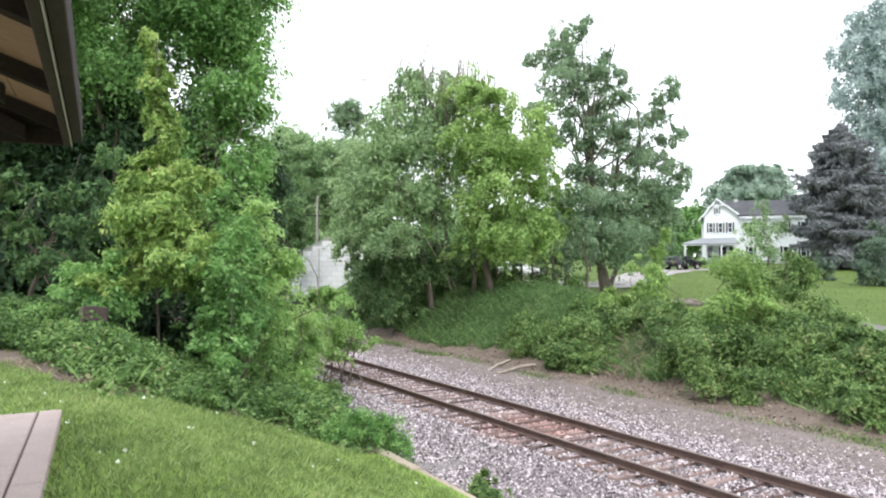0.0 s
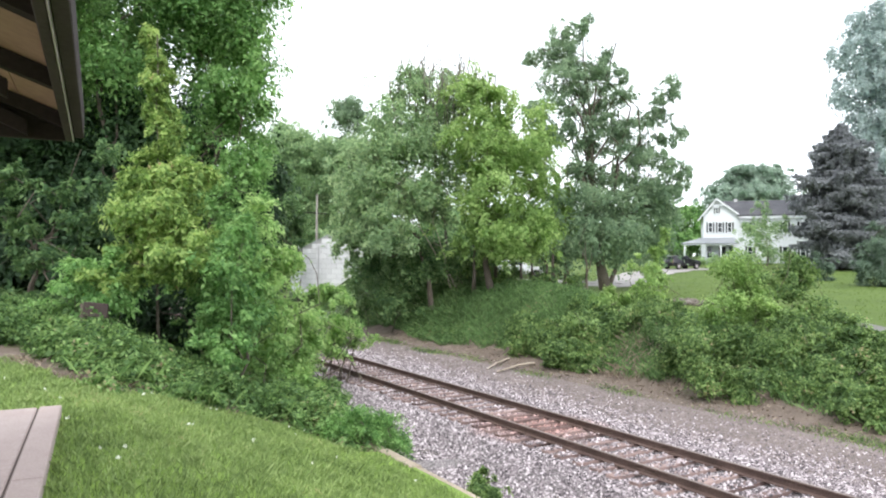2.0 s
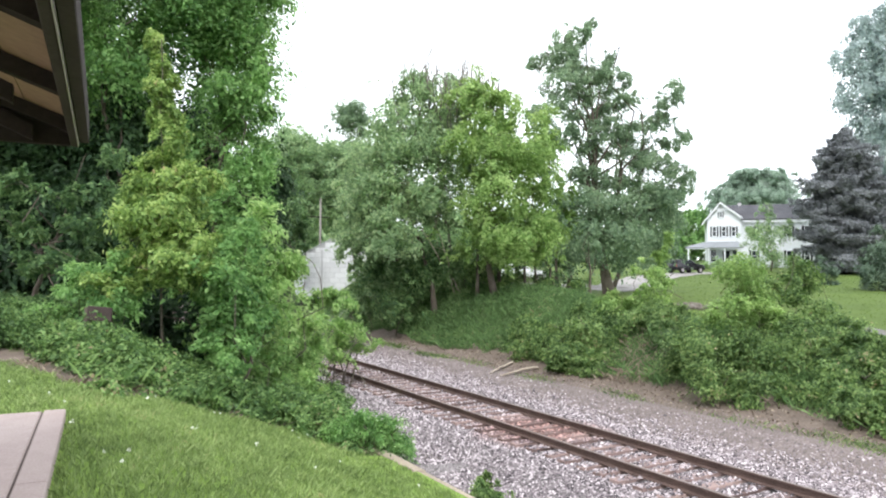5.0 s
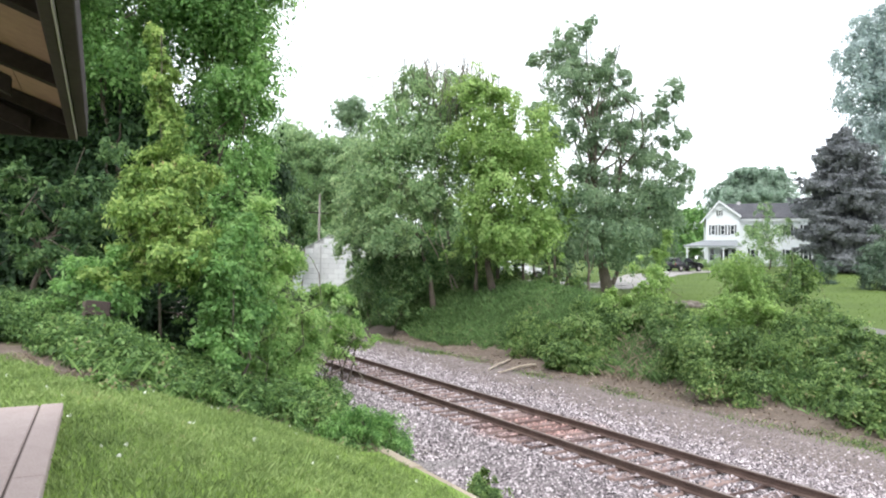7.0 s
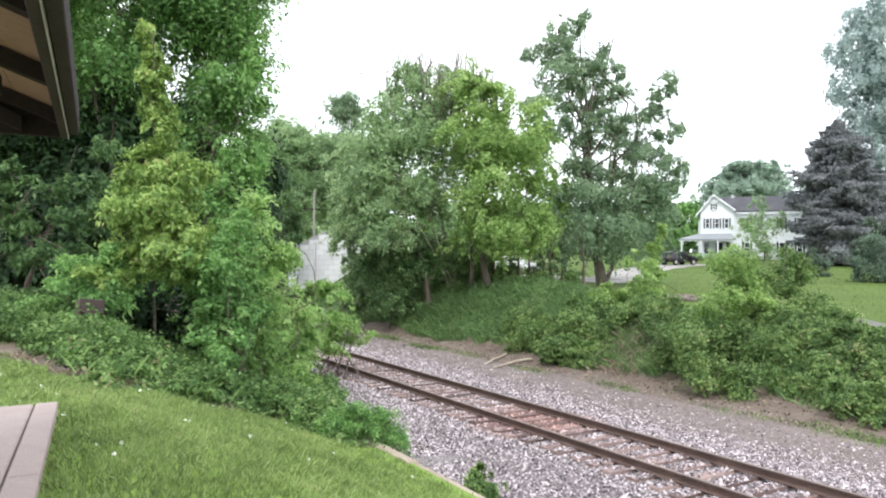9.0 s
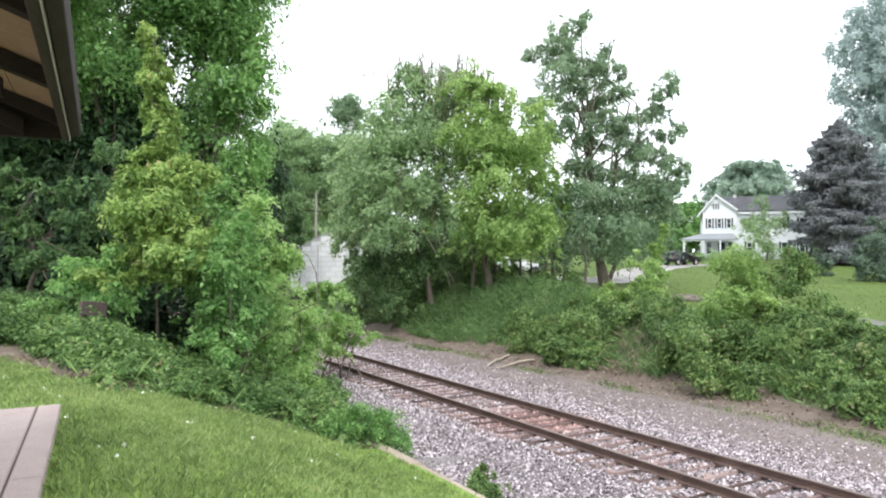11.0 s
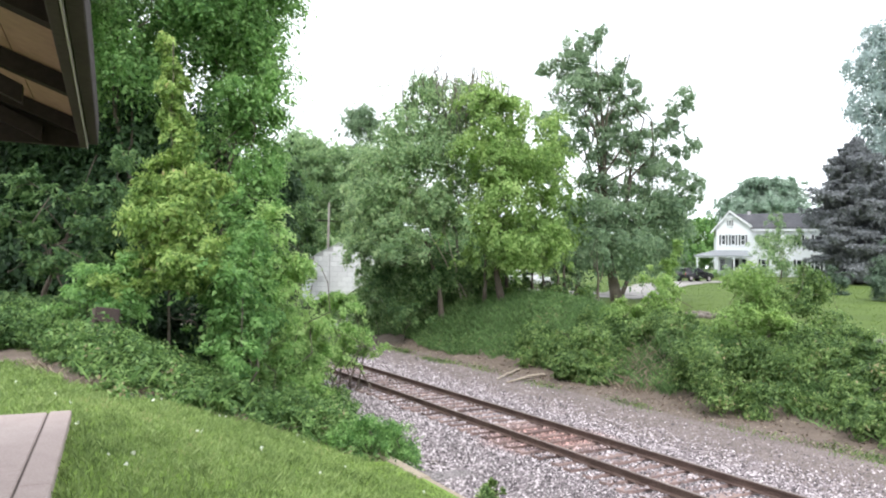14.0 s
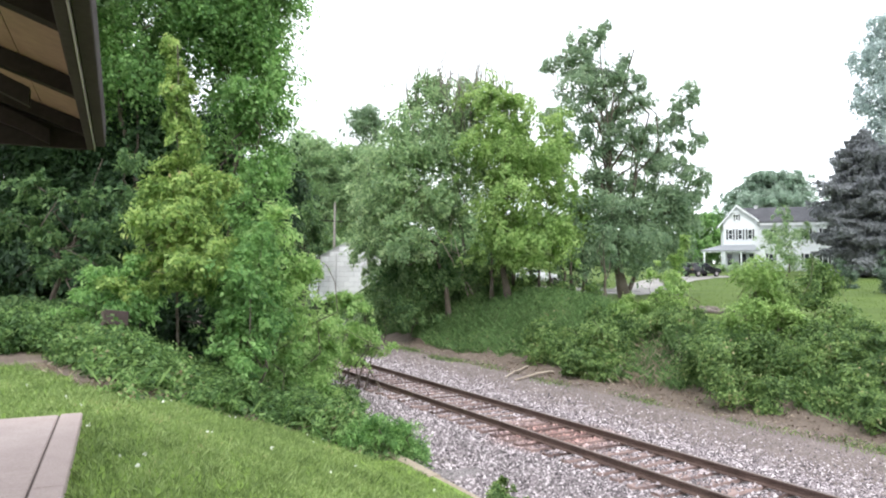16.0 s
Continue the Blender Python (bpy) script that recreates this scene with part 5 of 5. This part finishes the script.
shrub("shrub", [(12.80, 26, 3.11, 0.85, 0.51), (13.65, 26, 3.42, 0.53, 0.53), (12.92, 25, 2.21, 0.91, 0.71), (11.72, 24, 1.77, 0.88, 0.59), (13.53, 25, 1.80, 0.71, 0.61), (13.1, 26, 3.75, 0.5, 0.4), (11.9, 26, 3.0, 0.5, 0.5)],
      0.13, L_BRAMBLE, "loose shrub with pale young leaves on the bank", 43, stems=9, cover=2.8, clump=0.45)
shrub("bramble_thicket", [(8.24, 23, 1.01, 1.12, 0.75), (9.25, 22.5, 0.88, 1.01, 0.73), (10.35, 22.5, 1.06, 1.10, 0.73), (7.95, 21, 0.20, 0.85, 0.60), (9.26, 20.5, 0.12, 0.92, 0.58), (10.76, 21.5, 0.65, 1.05, 0.79)],
      0.1, L_BRAMBLE, "dense bramble thicket hanging down the bank", 44, stems=14, cover=2.6, clump=0.5)
shrub("bramble_thicket", [(11.64, 21.5, 1.14, 0.73, 0.52), (12.32, 20.6, 0.77, 0.84, 0.54), (10.94, 18.8, 0.09, 0.69, 0.46), (11.60, 18.4, 0.32, 0.75, 0.57), (10.24, 19.5, 0.12, 0.63, 0.44), (12.64, 18.6, 0.58, 0.91, 0.68)],
      0.1, L_BRAMBLE, "dense tangled bramble thicket on the bank", 45, stems=12, cover=2.6, clump=0.5)
shrub("bramble_thicket", [(4.82, 29.5, 0.77, 1.08, 0.72), (5.82, 28, 0.69, 1.14, 0.80), (4.74, 27, 0.24, 0.88, 0.55), (7.21, 29, 1.29, 0.94, 0.71), (3.80, 32, 1.06, 1.04, 0.57), (6.95, 31, 1.39, 1.01, 0.55)],
      0.14, L_BRAMBLE, "low leafy thicket on the bank above the logs", 46, stems=10, cover=2.4, clump=0.5)
shrub("bramble_thicket", [(8.05, 26, 1.21, 0.72, 0.55), (7.92, 24, 0.31, 0.62, 0.55)], 0.14, L_COVER, "low leafy thicket in a hollow of the bank", 47, stems=8, cover=2.4)


def spruce(foot, top_z, spread, label, seed):
    """A conifer: a straight trunk with whorls of drooping boughs, each clothed in short needles."""
    rng = np.random.default_rng(seed)
    x, y = at(*foot)
    z = ground_z(x, y)
    ob = thing("blue_spruce", x, y, z, label, "tree")
    height = top_z - z
    v, f = tube([(0, 0, -0.2), (0, 0, height * 0.5), (0, 0, height * 0.98)], [0.32, 0.2, 0.03], 9)
    link("trunk", np_mesh("trunk", v, f, True), M_BARK, ob)
    cs, outs = [], []
    boughs = 330
    for k in range(boughs):
        f = (k + rng.uniform(0, 1)) / boughs
        h = height * (0.04 + 0.94 * f)
        r = spread * min(0.82 + 0.4 * f, 1.0) * (1 - f ** 3) ** 0.8 * (0.92 + 0.12 * math.sin(f * 23 + 1.3)) + 0.2
        a = k * 2.4 + rng.normal(0, 0.3)
        rr = r * rng.uniform(0.55, 1.18)
        n = int(70 + 75 * rr)
        t = rng.uniform(0.1, 1, n) ** 0.7
        lift = rng.normal(0.02, 0.14)
        # side shoots hang off the bough
        side = rng.normal(0, 0.17, n) * rr * (1.1 - 0.7 * t)
        zz = h + lift * rr * t - 0.32 * rr * t * t + 0.2 * rr * t ** 4 - np.abs(rng.normal(0, 0.34, n))
        px = math.cos(a) * rr * t - math.sin(a) * side
        py = math.sin(a) * rr * t + math.cos(a) * side
        cs.append(np.stack((px, py, zz), -1))
        outs.append(np.tile(np.array((math.cos(a) * 0.7, math.sin(a) * 0.7, 0.2)), (n, 1)))
    c, o = np.concatenate(cs), np.concatenate(outs)
    keep = c[:, 2] > 0.15
    c, o = c[keep], o[keep]
    link("crown", np_mesh("crown", leaf_quads(c, o, 0.38, 0.17, rng, 0.5, 1.1, 0.45), quad_faces(len(c))), L_SPRUCE, ob)
    return ob


spruce((43.1, 75), 19.6, 5.2, "large dark blue spruce with layered boughs", 51)
spruce((52.07, 83), 15.5, 4.8, "dark spruce standing behind the large one", 59)
shrub("garden_hedge", [(58.34, 112, 6.72, 3.09, 2.00), (62.43, 112, 6.26, 3.64, 2.00), (65.79, 110, 6.66, 3.58, 2.32), (68.98, 108, 7.48, 3.51, 2.98), (41.57, 116, 6.08, 3.20, 1.89), (38.27, 116, 6.83, 2.83, 2.26)],
      0.5, L_MAPLE, "green hedge behind the house and spruce", 58, cover=2.2)
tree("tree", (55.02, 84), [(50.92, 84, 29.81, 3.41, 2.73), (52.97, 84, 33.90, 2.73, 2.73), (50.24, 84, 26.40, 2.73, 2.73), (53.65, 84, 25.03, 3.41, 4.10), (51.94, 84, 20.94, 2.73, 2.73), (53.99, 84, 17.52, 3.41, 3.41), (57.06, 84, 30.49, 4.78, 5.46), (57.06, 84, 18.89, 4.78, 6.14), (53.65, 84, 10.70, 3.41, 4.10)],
     0.42, L_HAZE, "tall tree with a broad airy crown, paled by haze in its colour", 52, trunk=0.4, cover=2.2, limbs=0, grow=1.2)
shrub("yew_bush", [(29.96, 48, 4.90, 1.09, 1.25), (30.07, 48, 2.94, 1.48, 1.25), (31.83, 48, 3.73, 1.76, 1.95), (29.18, 48, 3.73, 0.78, 1.09), (29.68, 48, 6.46, 0.31, 0.55), (30.35, 48, 6.14, 0.31, 0.55)],
      0.2, L_YEW, "dull green clipped evergreen bush on the lawn", 53, slim=0.3, cover=3.2)
shrub("yew_bush", [(30.30, 55, 3.31, 0.72, 1.07), (29.99, 55, 2.41, 0.80, 0.54), (29.77, 55, 4.42, 0.45, 0.63)], 0.2, L_YEW, "narrow dull evergreen bush on the lawn", 54, slim=0.3)
shrub("garden_bush", [(36.6, 93, 4.9, 1.0, 0.9), (38.4, 93, 4.8, 1.1, 0.9), (34.9, 93, 4.6, 0.8, 0.7), (39.9, 92, 4.8, 0.9, 1.0)],
      0.25, L_GREY, "rounded green garden bush before the porch", 15, cover=2.6)
shrub("garden_bush", [(41.5, 92, 4.9, 1.2, 1.0), (43.4, 92, 5.2, 1.2, 1.2), (45.2, 92, 4.8, 1.1, 1.0)],
      0.22, L_GREY, "pale loose garden bush along the white wall", 14, cover=1.6, ragged=0.45)
tree("young_tree", (37.12, 80), [(36.47, 80, 10.03, 1.04, 1.30), (37.77, 80, 8.08, 1.43, 1.30), (36.01, 80, 7.11, 1.43, 1.30), (39.07, 80, 8.41, 0.91, 1.04), (36.79, 80, 5.48, 1.63, 0.91), (35.49, 80, 8.73, 0.91, 0.78)],
     0.2, L_GREY, "thin young tree before the white house", 55, trunk=0.1, cover=0.95, grow=1.3, hang=0.2)
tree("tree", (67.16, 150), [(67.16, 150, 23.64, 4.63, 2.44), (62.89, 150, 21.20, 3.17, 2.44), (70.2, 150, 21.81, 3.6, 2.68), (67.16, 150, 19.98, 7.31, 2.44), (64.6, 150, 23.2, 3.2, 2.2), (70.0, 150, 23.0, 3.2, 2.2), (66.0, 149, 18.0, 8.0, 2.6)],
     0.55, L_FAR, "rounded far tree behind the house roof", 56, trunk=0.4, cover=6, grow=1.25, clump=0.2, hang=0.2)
tree("tree", (38.32, 112), [(37.41, 112, 11.72, 2.37, 1.82), (40.14, 112, 12.18, 2.00, 1.64), (38.32, 112, 8.54, 3.09, 2.18), (36.04, 112, 6.72, 2.37, 2.00), (41.05, 112, 8.99, 1.82, 2.18)],
     0.5, L_FRESH, "light green tree beside the white house", 57, trunk=0.3, cover=4)


def far_woods():
    """The wood that closes the view behind the gardens and along the line."""
    rng = np.random.default_rng(61)
    lobes = []
    for k in range(150):
        a = radians(rng.uniform(-62, 62))
        d = rng.uniform(130, 190)
        right, ahead = d * math.sin(a), d * math.cos(a)
        x, y = at(right, ahead)
        h = rng.uniform(9, 15) * (0.8 if -10 < math.degrees(a) < 28 else 1.0)
        lobes.append((np.array((x, y, ground_z(x, y) + h * 0.45)), rng.uniform(4, 7), h * 0.55))
    c, n, t = crown_points(lobes, rng, 1.5, 2.4, 0.3)
    c[:, 2] = np.maximum(c[:, 2], ground_np(c[:, 0], c[:, 1]) + 0.2)
    v = leaf_shapes(c, n, t, 1.5, 0.9, rng)
    tagged(link("far_woods", np_mesh("far_woods", v, quad_faces(len(c))), L_GREY), "hazy green wood along the horizon", "woodland", "", "stuff")


far_woods()

# ---- undergrowth, grass and fallen wood ----


def scatter(n, x0, x1, y0, y1, rng, test):
    x, y = rng.uniform(x0, x1, n), rng.uniform(y0, y1, n)
    keep = test(x, y, rng)
    return x[keep], y[keep]


def cover(name, x, y, height, leaf, material, rng, label, slim=0.6, edge=None):
    """Leaves of a low cover that heaves in mounds over the ground."""
    m = height * (0.55 + 0.45 * np.clip(0.5 + 0.8 * ripple(x * 1.7, y * 1.9), 0, 1))
    # scattered taller plants stand above the rest
    k = max(6, int(len(x) / 1500))
    pick = rng.integers(0, len(x), k)
    for i in pick:
        m = m + height * rng.uniform(0.2, 0.75) * np.exp(-((x - x[i]) ** 2 + (y - y[i]) ** 2) / rng.uniform(0.08, 0.5))
    if edge is not None:
        m = m * np.clip(0.22 + 0.42 * edge, 0.2, 1.0)
    z = ground_np(x, y) + m * rng.uniform(0.05, 1.0, len(x)) ** 0.6
    c = np.stack((x, y, z), -1)
    o = rng.normal(0, 0.6, (len(x), 3)) + np.array((0, 0, 0.5))
    v = leaf_quads(c, o, leaf, leaf * slim, rng, 0.2, 0.8, 0.8)
    return tagged(link(name, np_mesh(name, v, quad_faces(len(x))), material), label, "undergrowth", "", "stuff")


def mounds(name, x, y, across, high, leaf, material, rng, label, lift=None):
    """Low plants that stand close together, each a mound of leafy sprays on the ground."""
    size = rng.uniform(0.6, 1.35, len(x))
    lobes = []
    for k in range(len(x)):
        f = 1.0 if lift is None else float(lift[k])
        lobes.append((np.array((x[k], y[k], ground_z(x[k], y[k]) + high * 0.75 * size[k] * f)), across * size[k], high * size[k] * f))
    c, n, t = crown_points(lobes, rng, leaf, 2.6, 0.42, 0.35, droop=0.3, hang=0.1)
    keep = c[:, 2] > ground_np(c[:, 0], c[:, 1]) + 0.01
    c, n, t = c[keep], n[keep], t[keep]
    v = leaf_shapes(c, n, t, leaf * 1.1, leaf * 0.52, rng)
    return tagged(link(name, np_mesh(name, v, quad_faces(len(c))), material), label, "undergrowth", "", "stuff")


def blades(name, x, y, height, width, material, rng, label, category="grass", bend=0.5):
    """Single blades of grass, each a bent strip that ends in a point."""
    n = len(x)
    z = ground_np(x, y)
    w = rng.uniform(0, 2 * math.pi, n)
    h = height * rng.uniform(0.5, 1.4, n)
    dx, dy = np.cos(w), np.sin(w)
    lx, ly = rng.normal(0, bend, n) * h, rng.normal(0, bend, n) * h
    v = np.empty((n, 4, 3))
    v[:, 0] = np.stack((x - dx * width, y - dy * width, z - 0.01), -1)
    v[:, 1] = np.stack((x + dx * width, y + dy * width, z - 0.01), -1)
    v[:, 2] = np.stack((x + lx * 0.5 + dx * width * 0.8, y + ly * 0.5 + dy * width * 0.8, z + h * 0.65), -1)
    v[:, 3] = np.stack((x + lx, y + ly, z + h), -1)
    return tagged(link(name, np_mesh(name, v.reshape(-1, 3), quad_faces(n)), material), label, category, "", "stuff")


def off_slab(x, y):
    lx = x * B_C + y * B_S
    ly = -x * B_S + y * B_C
    return (lx > -0.325) | (ly > 9.07)


def build_cover():
    rng = np.random.default_rng(71)
    # mown lawn
    x, y = scatter(200000, -9, KERB_X - 0.14, 3.0, 15.5, rng, lambda x, y, r: (y < lawn_edge(x) + r.normal(0, 0.3, len(x)) + 0.3 * ripple(x * 2.2, y * 1.4)) & off_slab(x, y))
    blades("lawn_grass", x, y, 0.055, 0.008, L_GRASS, rng, "short bright green mown lawn with clover")
    x, y = scatter(60, -7, KERB_X - 0.3, 6.5, 14.5, rng, lambda x, y, r: (y < lawn_edge(x)) & off_slab(x, y))
    c = np.repeat(np.stack((x, y, ground_np(x, y) + 0.07), -1), 5, 0) + rng.normal(0, 0.008, (len(x) * 5, 3))
    v = leaf_quads(c, rng.normal(0, 0.5, c.shape), 0.03, 0.027, rng)
    tagged(link("clover_flowers", np_mesh("clover_flowers", v, quad_faces(len(c))), L_CLOVER), "scattered white clover heads in the lawn", "flowers", "", "stuff")
    # longer tufts that the mower missed
    hx, hy = scatter(300, -6, KERB_X - 0.3, 6.5, 14.5, rng, lambda x, y, r: (y < lawn_edge(x)) & off_slab(x - 0.3, y))
    x = np.repeat(hx, 26) + rng.normal(0, 0.07, len(hx) * 26)
    y = np.repeat(hy, 26) + rng.normal(0, 0.07, len(hx) * 26)
    blades("lawn_tufts", x, y, 0.09, 0.006, L_GRASS, rng, "tufts of longer grass in the lawn", "grass", 0.6)
    hx, hy = scatter(110, 1.5, KERB_X - 0.2, 8, 12.5, rng, lambda x, y, r: y < lawn_edge(x))
    blades("seed_stalks", hx, hy, 0.18, 0.004, L_GRASS, rng, "pale thin seed stalks in the lawn", "grass", 0.4)
    # undergrowth behind the lawn, down to the ballast
    def left_zone(x, y, r):
        e = lawn_edge(x) + np.interp(x, (-9, 0.4, 0.9, 2.0), (1.6, 1.5, 0.35, 0.1)) + r.normal(0, 0.25, len(x)) + 0.35 * ripple(x * 1.6, y * 1.1)
        lim = np.interp(y, (11.0, 13.0, 14.5, 16.7, 20.3, 40.0), (5.5, 5.6, 6.0, 6.6, 7.7, 7.9))
        return (y > e) & (x < lim + r.normal(0, 0.15, len(x)))
    x, y = scatter(70000, -14, 8, 9, 24, rng, left_zone)
    cover("undergrowth", x, y, 0.7, 0.11, L_WEED, rng, "knee-high tangle of green undergrowth beside the lawn", edge=y - lawn_edge(x))
    x, y = scatter(620, -6, 8, 9, 21, rng, left_zone)
    mounds("leafy_weeds", x, y, 0.42, 0.36, 0.085, L_WEED, rng, "broad-leaved weeds and brambles beside the lawn", np.clip(0.35 + 0.3 * (y - lawn_edge(x)), 0.3, 0.95))
    x, y = scatter(9000, -14, 8, 9, 20, rng, left_zone)
    blades("tall_weeds", x, y, 0.34, 0.006, L_WEED, rng, "thin tall weeds standing in the undergrowth", "weeds", 0.45)
    x, y = scatter(26000, -30, 8, 22, 50, rng, left_zone)
    cover("undergrowth", x, y, 0.9, 0.24, L_DEEP, rng, "dark undergrowth beneath the tall trees")
    # a dry fringe along the edge of the lawn
    x, y = scatter(60000, -10, 5.6, 9, 14.5, rng, lambda x, y, r: (np.abs(y - lawn_edge(x) - 0.4) < np.abs(r.normal(0, 0.3, len(x))) * (0.3 + 0.7 * (ripple(x * 2, y) > 0))) & (r.uniform(0, 1, len(x)) < np.interp(x, (-9, 1.5, 3.5), (1, 0.8, 0.15))))
    blades("dry_fringe", x[:9000], y[:9000], 0.1, 0.007, L_DRY, rng, "dry brown clippings along the lawn edge", "dead grass", 0.9)
    # bank
    def bank_zone(x, y, r):
        b = FOOT_X + 0.75 + 0.8 * ripple(x * 2.3, y * 2.1) * 0.5 + 0.5 * np.sin(y * 0.55)
        gully = (np.abs(y - 18.2 - 0.35 * (x - 18)) < 0.9 + r.normal(0, 0.3, len(x))) & (x < 21.5)
        return (x > b) & (x < np.interp(y, (10, 22, 28), (22.6, 23.6, 25.5)) + r.normal(0, 0.15, len(x))) & ~(gully & (r.uniform(0, 1, len(x)) < 0.6))
    x, y = scatter(70000, 17, 25.5, 4, 50, rng, bank_zone)
    blades("bank_grass", x, y, 0.28, 0.009, L_BANKGRASS, rng, "long green grass over the bank", "grass", 0.6)
    x, y = scatter(50000, 17, 25.0, 2, 46, rng, lambda x, y, r: bank_zone(x, y, r) & (ripple(x * 0.8, y * 0.7) + r.normal(0, 0.15, len(x)) > -0.15))
    cover("bank_cover", x, y, 0.4, 0.13, L_COVER, rng, "low leafy creepers over the bank")
    x, y = scatter(380, 17.4, 25.0, 6, 24.5, rng, lambda x, y, r: bank_zone(x, y, r) & (ripple(x * 0.8, y * 0.7) + r.normal(0, 0.2, len(x)) > -0.1))
    mounds("bank_brambles", x, y, 0.6, 0.42, 0.105, L_BRAMBLE, rng, "mounds of bramble and creeper over the bank")
    # grass verge at the foot of the bank
    x, y = scatter(60000, 15.2, 17.6, 0, 36, rng, lambda x, y, r: (np.abs(x - 16.5 - 0.15 * np.sin(y * 0.8)) < np.abs(r.normal(0, 0.28, len(x)))) & (ripple(x * 0.6, y * 0.9) + r.normal(0, 0.3, len(x)) > 0.1))
    blades("verge_grass", x[:17000], y[:17000], 0.08, 0.008, L_BRAMBLE, rng, "thin olive grass along the foot of the bank", "grass", 0.7)
    x, y = scatter(5000, 16.6, 19.5, 0, 36, rng, lambda x, y, r: r.uniform(0, 1, len(x)) < 0.6)
    cover("leaf_litter", x, y, 0.04, 0.1, L_DRY, rng, "dead leaves on the bare foot of the bank")
    x, y = scatter(9000, 17.6, 22, 15, 22, rng, lambda x, y, r: np.abs(y - 18.2 - 0.35 * (x - 18)) < 1.1 + r.normal(0, 0.3, len(x)))
    blades("dry_stalks", x[:500], y[:500], 0.3, 0.006, L_DRY, rng, "dry brown stalks in a bare gully of the bank", "dead grass", 0.7)
    # upper lawn
    x, y = scatter(36000, 23.0, 75, -6, 62, rng, lambda x, y, r: r.uniform(0, 1, len(x)) < 0.9)
    blades("upper_lawn_grass", x, y, 0.035, 0.03, L_UPLAWN, rng, "mown lawn of the gardens above the bank", "grass", 0.6)


def fallen(name, p, q, r0, r1, label, seed):
    """A bare fallen branch, lying from p to q in the plan."""
    rng = np.random.default_rng(seed)
    a, b = np.array((*p, ground_z(*p) + r0 * 0.8)), np.array((*q, ground_z(*q) + r1 * 0.9))
    ob = thing(name, a[0], a[1], a[2], label, "branch")
    pts = bent((0, 0, 0), b - a, rng, 7, 0.07, 0.02)
    v, f = tube(pts, [r0 + (r1 - r0) * i / 7 for i in range(8)], 8)
    link("log", np_mesh("log", v, f, True), M_PALEBARK, ob)
    return ob


build_cover()
fallen("fallen_branch", at(2.08, 26.6), at(3.69, 28), 0.035, 0.06, "bare pale fallen branch at the foot of the bank", 81)
fallen("fallen_branch", at(1.77, 27.3), at(2.84, 29.6), 0.03, 0.045, "bare grey fallen branch against the bank", 82)



def build_post():
    """A short weathered post with a dark board, half lost in the weeds."""
    x, y = at(-7.55, 14.6)
    ob = thing("wooden_post", x, y, ground_z(x, y), "short weathered post with a dark board in the weeds", "post", -30.9)
    v, f = tube([(0, 0, -0.2), (0.01, 0, 0.4), (0.02, 0.01, 0.98)], [0.085, 0.08, 0.07], 8)
    link("shaft", np_mesh("shaft", v, f, True), M_BARK, ob)
    boxed("board", (-0.02, 0.5, -0.1, -0.06, 0.72, 1.02), M_BOARD, ob, "dark brown weathered board", pose(0, 0, 0, 0, 5, 0), bevel=0.012)


build_post()


def motions():
    """Only the camera moves; everything in the place stands still."""


motions()
